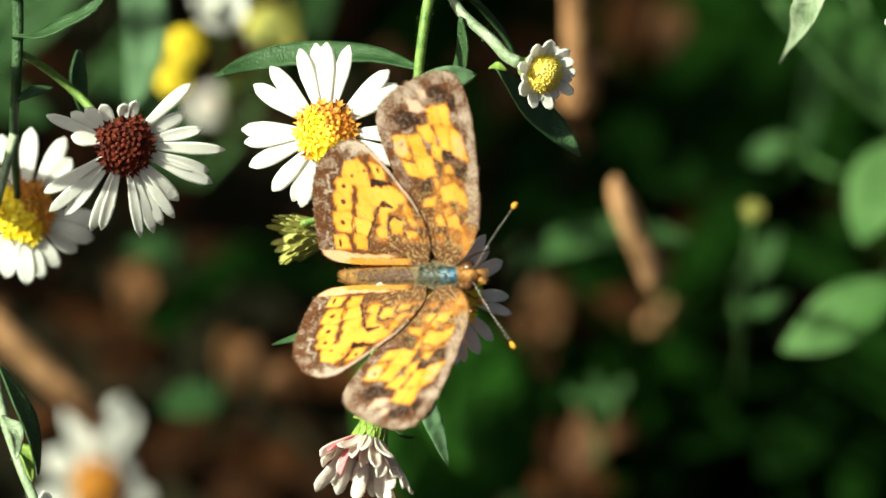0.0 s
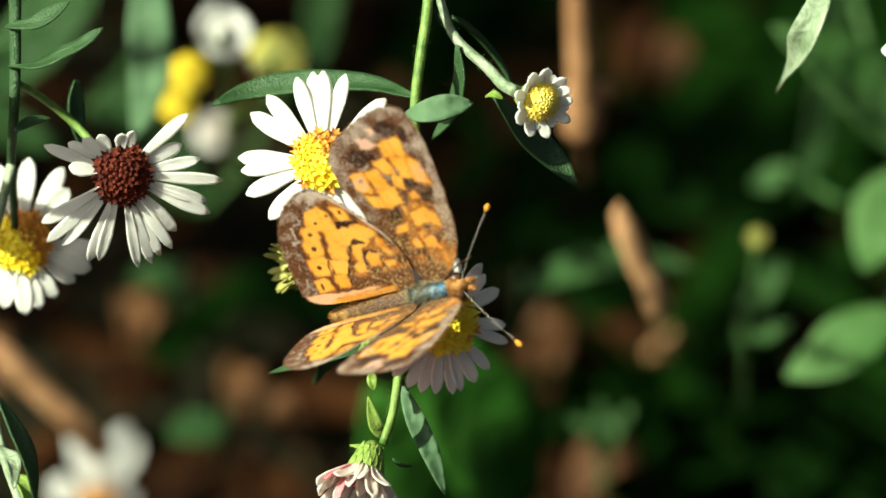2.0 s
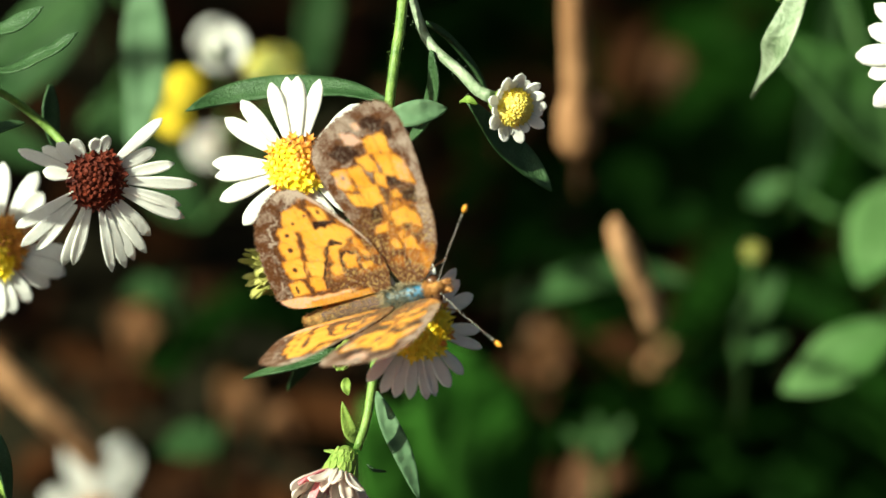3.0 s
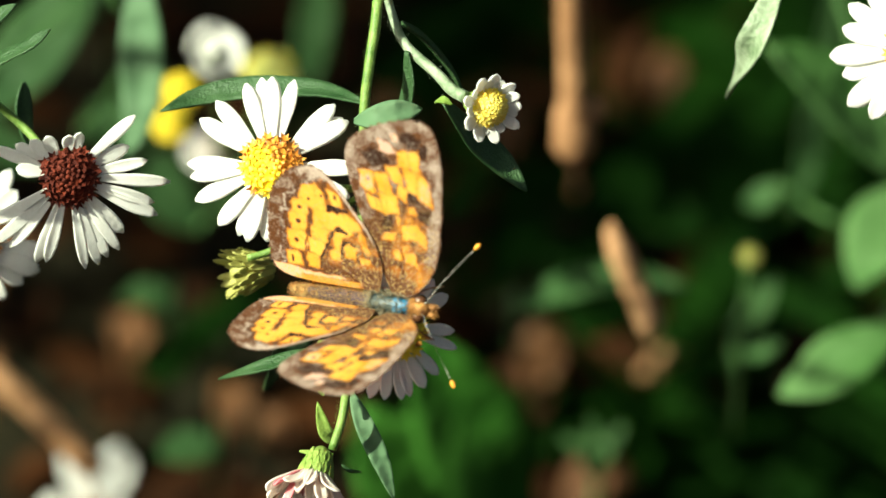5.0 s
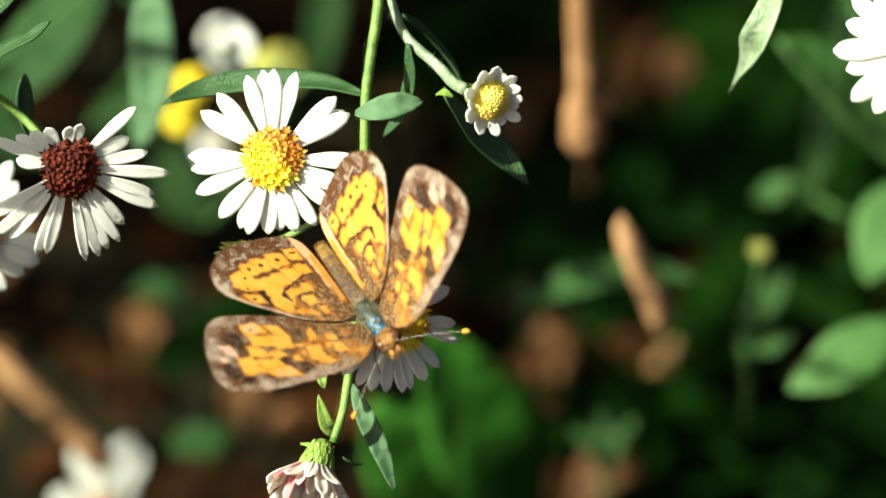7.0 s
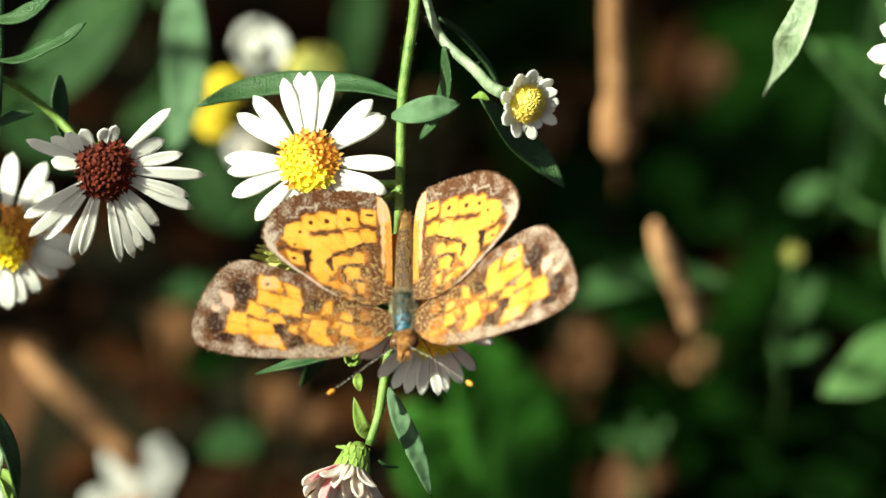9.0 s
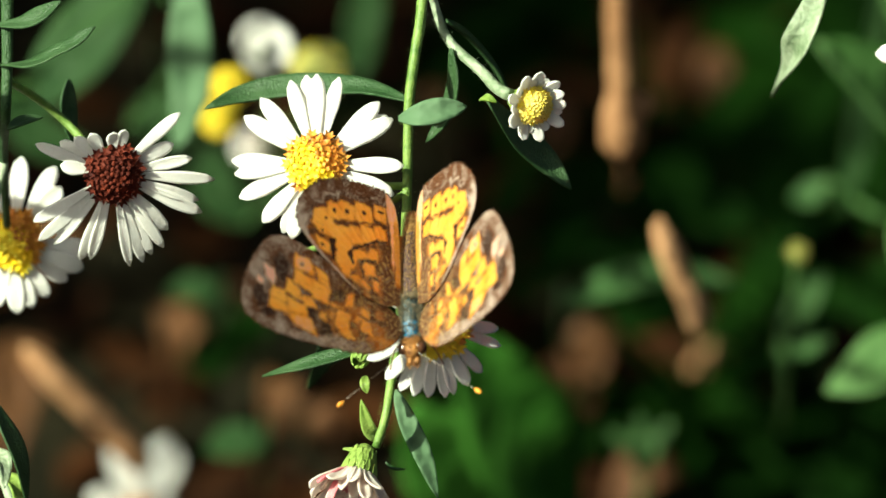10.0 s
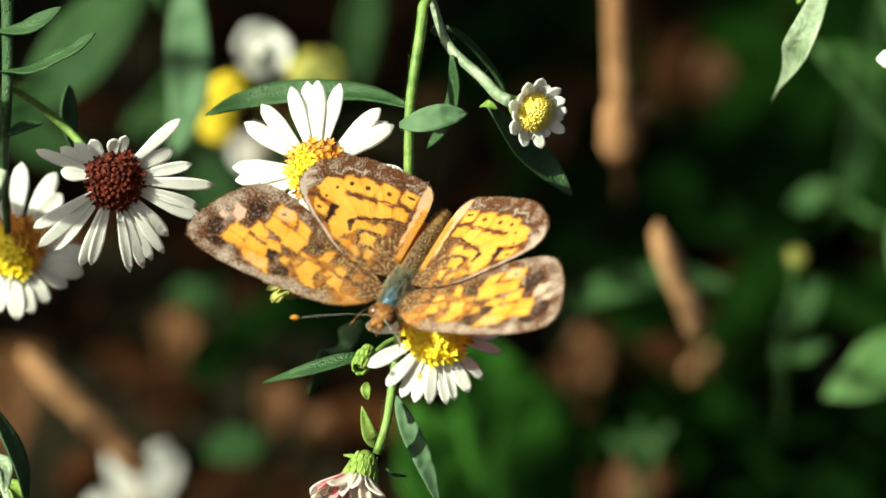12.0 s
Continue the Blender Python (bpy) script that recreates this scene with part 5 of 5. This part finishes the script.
FORE_HINGE, HIND_HINGE = (0.5, 0.5, 0.62), (-0.5, 0.4, 0.74)
wings = {}
for side in (1, -1):
    wings["fore", side] = wing_mesh("forewing", FORE_HINGE, [-33, -31, -29.7, -28, -25, -20, -13, -6, -2, 2, 4.2, 5.8, 8.7, 12.4, 17.2, 25, 36.6, 45, 57, 71, 84], [3.0, 9.5, 11.9, 13.0, 13.8, 14.6, 15.4, 16.2, 16.65, 16.75, 16.6, 16.1, 14.9, 12.95, 10.6, 8.0, 5.85, 4.55, 3.0, 1.7, 1.0],
                                    ([-33, -22, -11, 1, 10, 20, 80], [12.0, 13.6, 15.1, 16.8, 17.1, 17.2, 17.5]), fore_pattern, side, 0.004, WING)
    wings["hind", side] = wing_mesh("hindwing", HIND_HINGE, [-90, -89.2, -88, -86, -83, -78, -73, -64, -55, -48, -41, -35, -30, -26, -22.5, -18, -13, -4, 6, 18], [6.6, 8.2, 8.9, 9.5, 9.9, 10.15, 10.35, 10.95, 11.7, 12.15, 12.3, 12.3, 12.1, 11.75, 11.1, 9.3, 7.2, 5.2, 3.2, 1.5],
                                    ([-93, -83, -73, -64, -55, -48, -41, -30, -20, -8], [9.9, 9.95, 10.4, 11.0, 11.75, 12.2, 12.4, 12.4, 12.3, 12.3]), hind_pattern, side, 0.006, WING)
for (kind, side), ob in wings.items():
    ob.parent = butterfly
    tagged(ob, "orange forewing with dark brown marbling" if kind == "fore" else "orange hindwing with a row of ringed spots")

# ---- movement ----
# sway of the plants in the breeze: seconds, mm right, mm up
SWAY_A = [(0, 4.52, -0.9), (0.5, 2.82, -0.04), (1, 4.45, -1.25), (1.5, 2.61, -0.79),
       (2, 3.92, -1), (2.5, 1.3, 0.2), (3, 2.15, -0.29), (5, 0.39, 0.07),
       (5.5, 0.57, -0.11), (6, -0.25, 0.11), (6.5, 0.42, -0.11), (7, -0.36, 0.18),
       (9, -0.14, 0.18), (9.5, 0, -0), (10, 0.07, -0.14), (10.5, 0, -0.18),
       (11, 0.18, -0.18), (11.5, 0.11, -0.11), (12, 0.28, -0.25)]
SWAY_B = [(0, 4.64, -1.15), (0.5, 2.59, -0.22), (1, 4.5, -1.57), (1.5, 2.73, -1.18),
       (2, 4.11, -1.39), (2.5, 1.21, 0.16), (3, 2.34, -0.61), (5, 0.42, 0.03),
       (5.5, 0.67, -0.14), (6, -0.32, 0.1), (6.5, 0.53, -0.22), (7, -0.39, 0.21),
       (9, -0.28, 0.28), (9.5, 0, -0), (10, 0.11, -0.21), (10.5, -0, -0.22),
       (11, 0.25, -0.25), (11.5, 0, -0.07), (12, 0.28, -0.29)]
SWAY_C = [(0, 4.52, -0.9), (0.5, 2.82, -0.04), (1, 4.45, -1.25), (1.5, 2.61, -0.79),
       (2, 3.92, -1), (2.5, 1.3, 0.2), (3, 2.15, -0.29), (5, 0.31, 0.11),
       (5.5, 0.35, -0.03), (6, -0.22, 0.03), (6.5, 0.28, -0), (7, -0.25, 0.04),
       (9, -0.21, 0), (9.5, 0, -0), (10, 0.07, -0.07), (10.5, -0, -0.14),
       (11, 0.18, -0.1), (11.5, 0.11, -0.04), (12, 0.28, -0.07)]
# the butterfly: seconds, mm right, mm up, mm behind; roll, pitch, heading in degrees; left and right wing raised, forewings swept by degrees
FLIGHT = [(0, 3.33, -5.8, -11, -1.88, -30.23, 0.1, 19.46, 44.09, -1.24), (0.2, 3.35, -6.06, -11, -4.25, -28.9, -1.32, 40.64, 61.68, 0.7), (0.4, 1.61, -4.67, -11, -6.76, -31.22, 0.38, -3.41, 10.8, -1.94), (0.5, 1.27, -4.5, -11, -6.76, -31.22, 0.38, -3.41, 10.8, -1.94),
          (0.8, 2.25, -5.23, -11, -6.76, -31.22, 0.38, -3.41, 10.8, -1.94), (1, 4.06, -6.12, -11, -3.28, -26.4, -1.44, 26.52, 52.28, 0.26), (1.1, 3.97, -5.86, -11, -2.12, -26.05, -2, 35.1, 67.99, 2.26), (1.35, 1.53, -4.77, -11, -8.39, -24.68, 10.95, -8.07, 6.42, -0.44),
          (1.5, 0.98, -4.63, -11, -8.39, -24.68, 10.95, -8.07, 6.42, -0.44), (1.8, 1.77, -4.76, -11, -8.39, -24.68, 10.95, -8.07, 6.42, -0.44), (2, 2.16, -5.02, -11, -1.47, -28.69, 13.63, 27.5, 72.41, 1.58), (2.35, 0.21, -3.68, -11, -7.72, -21.88, 12.35, -14.55, 5.94, -0.3),
          (2.5, -0.58, -3.32, -11, -7.72, -21.88, 12.35, -14.55, 5.94, -0.3), (2.8, -0.07, -3.62, -11, -7.72, -21.88, 12.35, -14.55, 5.94, -0.3), (3, 0.51, -4.1, -11, -1.37, -26.05, 14.32, 23.15, 75.5, 2.94), (3.2, 0.33, -4.06, -11, -1.37, -26.05, 14.32, 23.15, 75.5, 2.94),
          (3.45, 0.0, -3.85, -11, -7.7, -22.5, 14.2, -12.0, 7.0, -0.6), (3.85, -0.3, -3.9, -11, -7.4, -23.0, 14.6, -13.5, 8.5, -1.0), (4.15, -0.5, -4.15, -11, -2.0, -26.2, 14.9, 27.0, 70.0, 2.2), (4.45, -0.8, -4.0, -11, -6.9, -25.4, 15.3, -13.0, 12.0, -1.8),
          (4.8, -0.99, -4.02, -11, -6.56, -26.42, 15.7, -13.18, 13.86, -2.14), (5, -0.45, -4.33, -11, -2.37, -28.45, -9.26, 32.64, 61.35, 2.57), (5.2, -0.67, -4.98, -11, -2.65, -24.81, -34.69, 48.45, 58.5, -0.13), (5.5, 0.41, -6.03, -11, -3.25, -24.83, -39.88, 7.16, 12.4, -1.66),
          (5.7, 0.08, -5.94, -11, -3.25, -24.83, -39.88, 7.16, 12.4, -1.66), (5.9, -1.31, -5.65, -11, -0.34, -25.43, -40.43, 52.63, 62.59, -3.24), (6, -0.86, -6.13, -11, -0.1, -23.91, -40.95, 56.33, 60.2, -0.36), (6.3, -2.18, -5.98, -11, 0.62, -33.33, -59.1, -2.01, -16.71, -3.24),
          (6.5, -1.91, -6.07, -11, 0.62, -33.33, -59.1, -2.01, -16.71, -3.24), (6.7, -2.22, -5.96, -11, 0.62, -33.33, -59.1, -2.01, -16.71, -3.24), (6.9, -2.15, -5.44, -11, 1.84, -33.4, -53.18, 56.86, 47.63, 3.01), (7, -2.63, -5.99, -11, 2.01, -36.09, -54.26, 45.32, 43.8, 2.19),
          (7.2, -2.67, -5.79, -11, 0.62, -33.33, -59.1, -2.01, -16.71, -3.24), (7.55, -2.7, -5.65, -11, 1.9, -33.0, -66.0, -1.5, -16.0, -3.3),
          (7.85, -2.85, -5.6, -11, 3.6, -31.0, -73.0, 57.0, 48.0, 0.5), (8.15, -2.8, -5.3, -11, 5.2, -32.2, -79.5, 0.0, -14.5, -3.6), (8.5, -2.85, -5.15, -11, 6.8, -31.4, -86.0, 2.0, -13.0, -3.4), (8.8, -2.99, -4.96, -11, 7.67, -27.02, -91.36, 62.13, 50.01, -1.02), (9, -2.71, -5.19, -11, 7.69, -29.66, -90.13, 29.53, 17.54, -1.28), (9.3, -2.77, -5.1, -11, 8.13, -31.51, -90.92, 1.38, -13.25, -3.95),
          (9.5, -2.71, -5.17, -11, 8.13, -31.51, -90.92, 1.38, -13.25, -3.95), (9.6, -2.7, -5.2, -11, 8.13, -31.51, -90.92, 1.38, -13.25, -3.95), (9.8, -2.62, -5.58, -11, 7.76, -27.3, -91.08, 66.72, 56.67, -2.84), (9.9, -3.01, -6.29, -11, 8.33, -30.04, -91.89, 75.01, 65.56, -6.1),
          (10, -2.44, -5.71, -11, 9.38, -25.85, -88.5, 53.08, 48.84, -2.44), (10.2, -2.53, -5.52, -11, 7.69, -29.66, -90.13, 29.53, 17.54, -1.28), (10.35, -2.67, -5.14, -11, 12.07, -35.88, -91.03, -10.96, -13.62, -1.39), (10.5, -2.69, -5.15, -11, 12.07, -35.88, -91.03, -10.96, -13.62, -1.39),
          (10.8, -2.58, -5.15, -11, 12.07, -35.88, -91.03, -10.96, -13.62, -1.39), (11, -2.41, -5.65, -11, 10.04, -30.85, -91.65, 37.85, 27.45, -2.69), (11.2, -2.79, -6.14, -11, 8.89, -30.73, -90.28, 61.65, 53.34, -2.07), (11.5, -3.69, -3.25, -11, 12.05, -34.3, -124.74, 32.35, -3.38, -3.61),
          (11.6, -3.65, -3.28, -11, 12.05, -34.3, -124.74, 32.35, -3.38, -3.61), (11.8, -3.55, -4.12, -11, 8.59, -33.46, -116.37, 63.37, 44.09, 0.83), (12, -3.51, -3.23, -11, 10.45, -34.71, -121.22, 36.78, 0.14, -3.43)]
FACE = Matrix((RIGHT, UP, -AHEAD)).transposed().to_4x4()


def motions():
    for plant, rows in ((aster, SWAY_A), (aster_b, SWAY_B), (aster_c, SWAY_C)):
        home = plant.location.copy()
        walk(plant, [(t, Matrix.Translation(home + (RIGHT * u + UP * v) / 1000)) for t, u, v in rows])
    walk(butterfly, [(t, Matrix.Translation(spot(u, v, d)) @ FACE @ pose(0, 0, 0, rx, ry, rz)) for t, u, v, d, rx, ry, rz, _, _, _ in FLIGHT])
    for (kind, side), ob in wings.items():
        x, y, z = FORE_HINGE if kind == "fore" else HIND_HINGE
        walk(ob, [(row[0], pose(x / 1000, side * y / 1000, z / 1000, side * (row[7] if side > 0 else row[8])) @ pose(0, 0, 0, 0, 0, -side * (12.2 + row[9] if kind == "fore" else 0.9))) for row in FLIGHT])


motions()
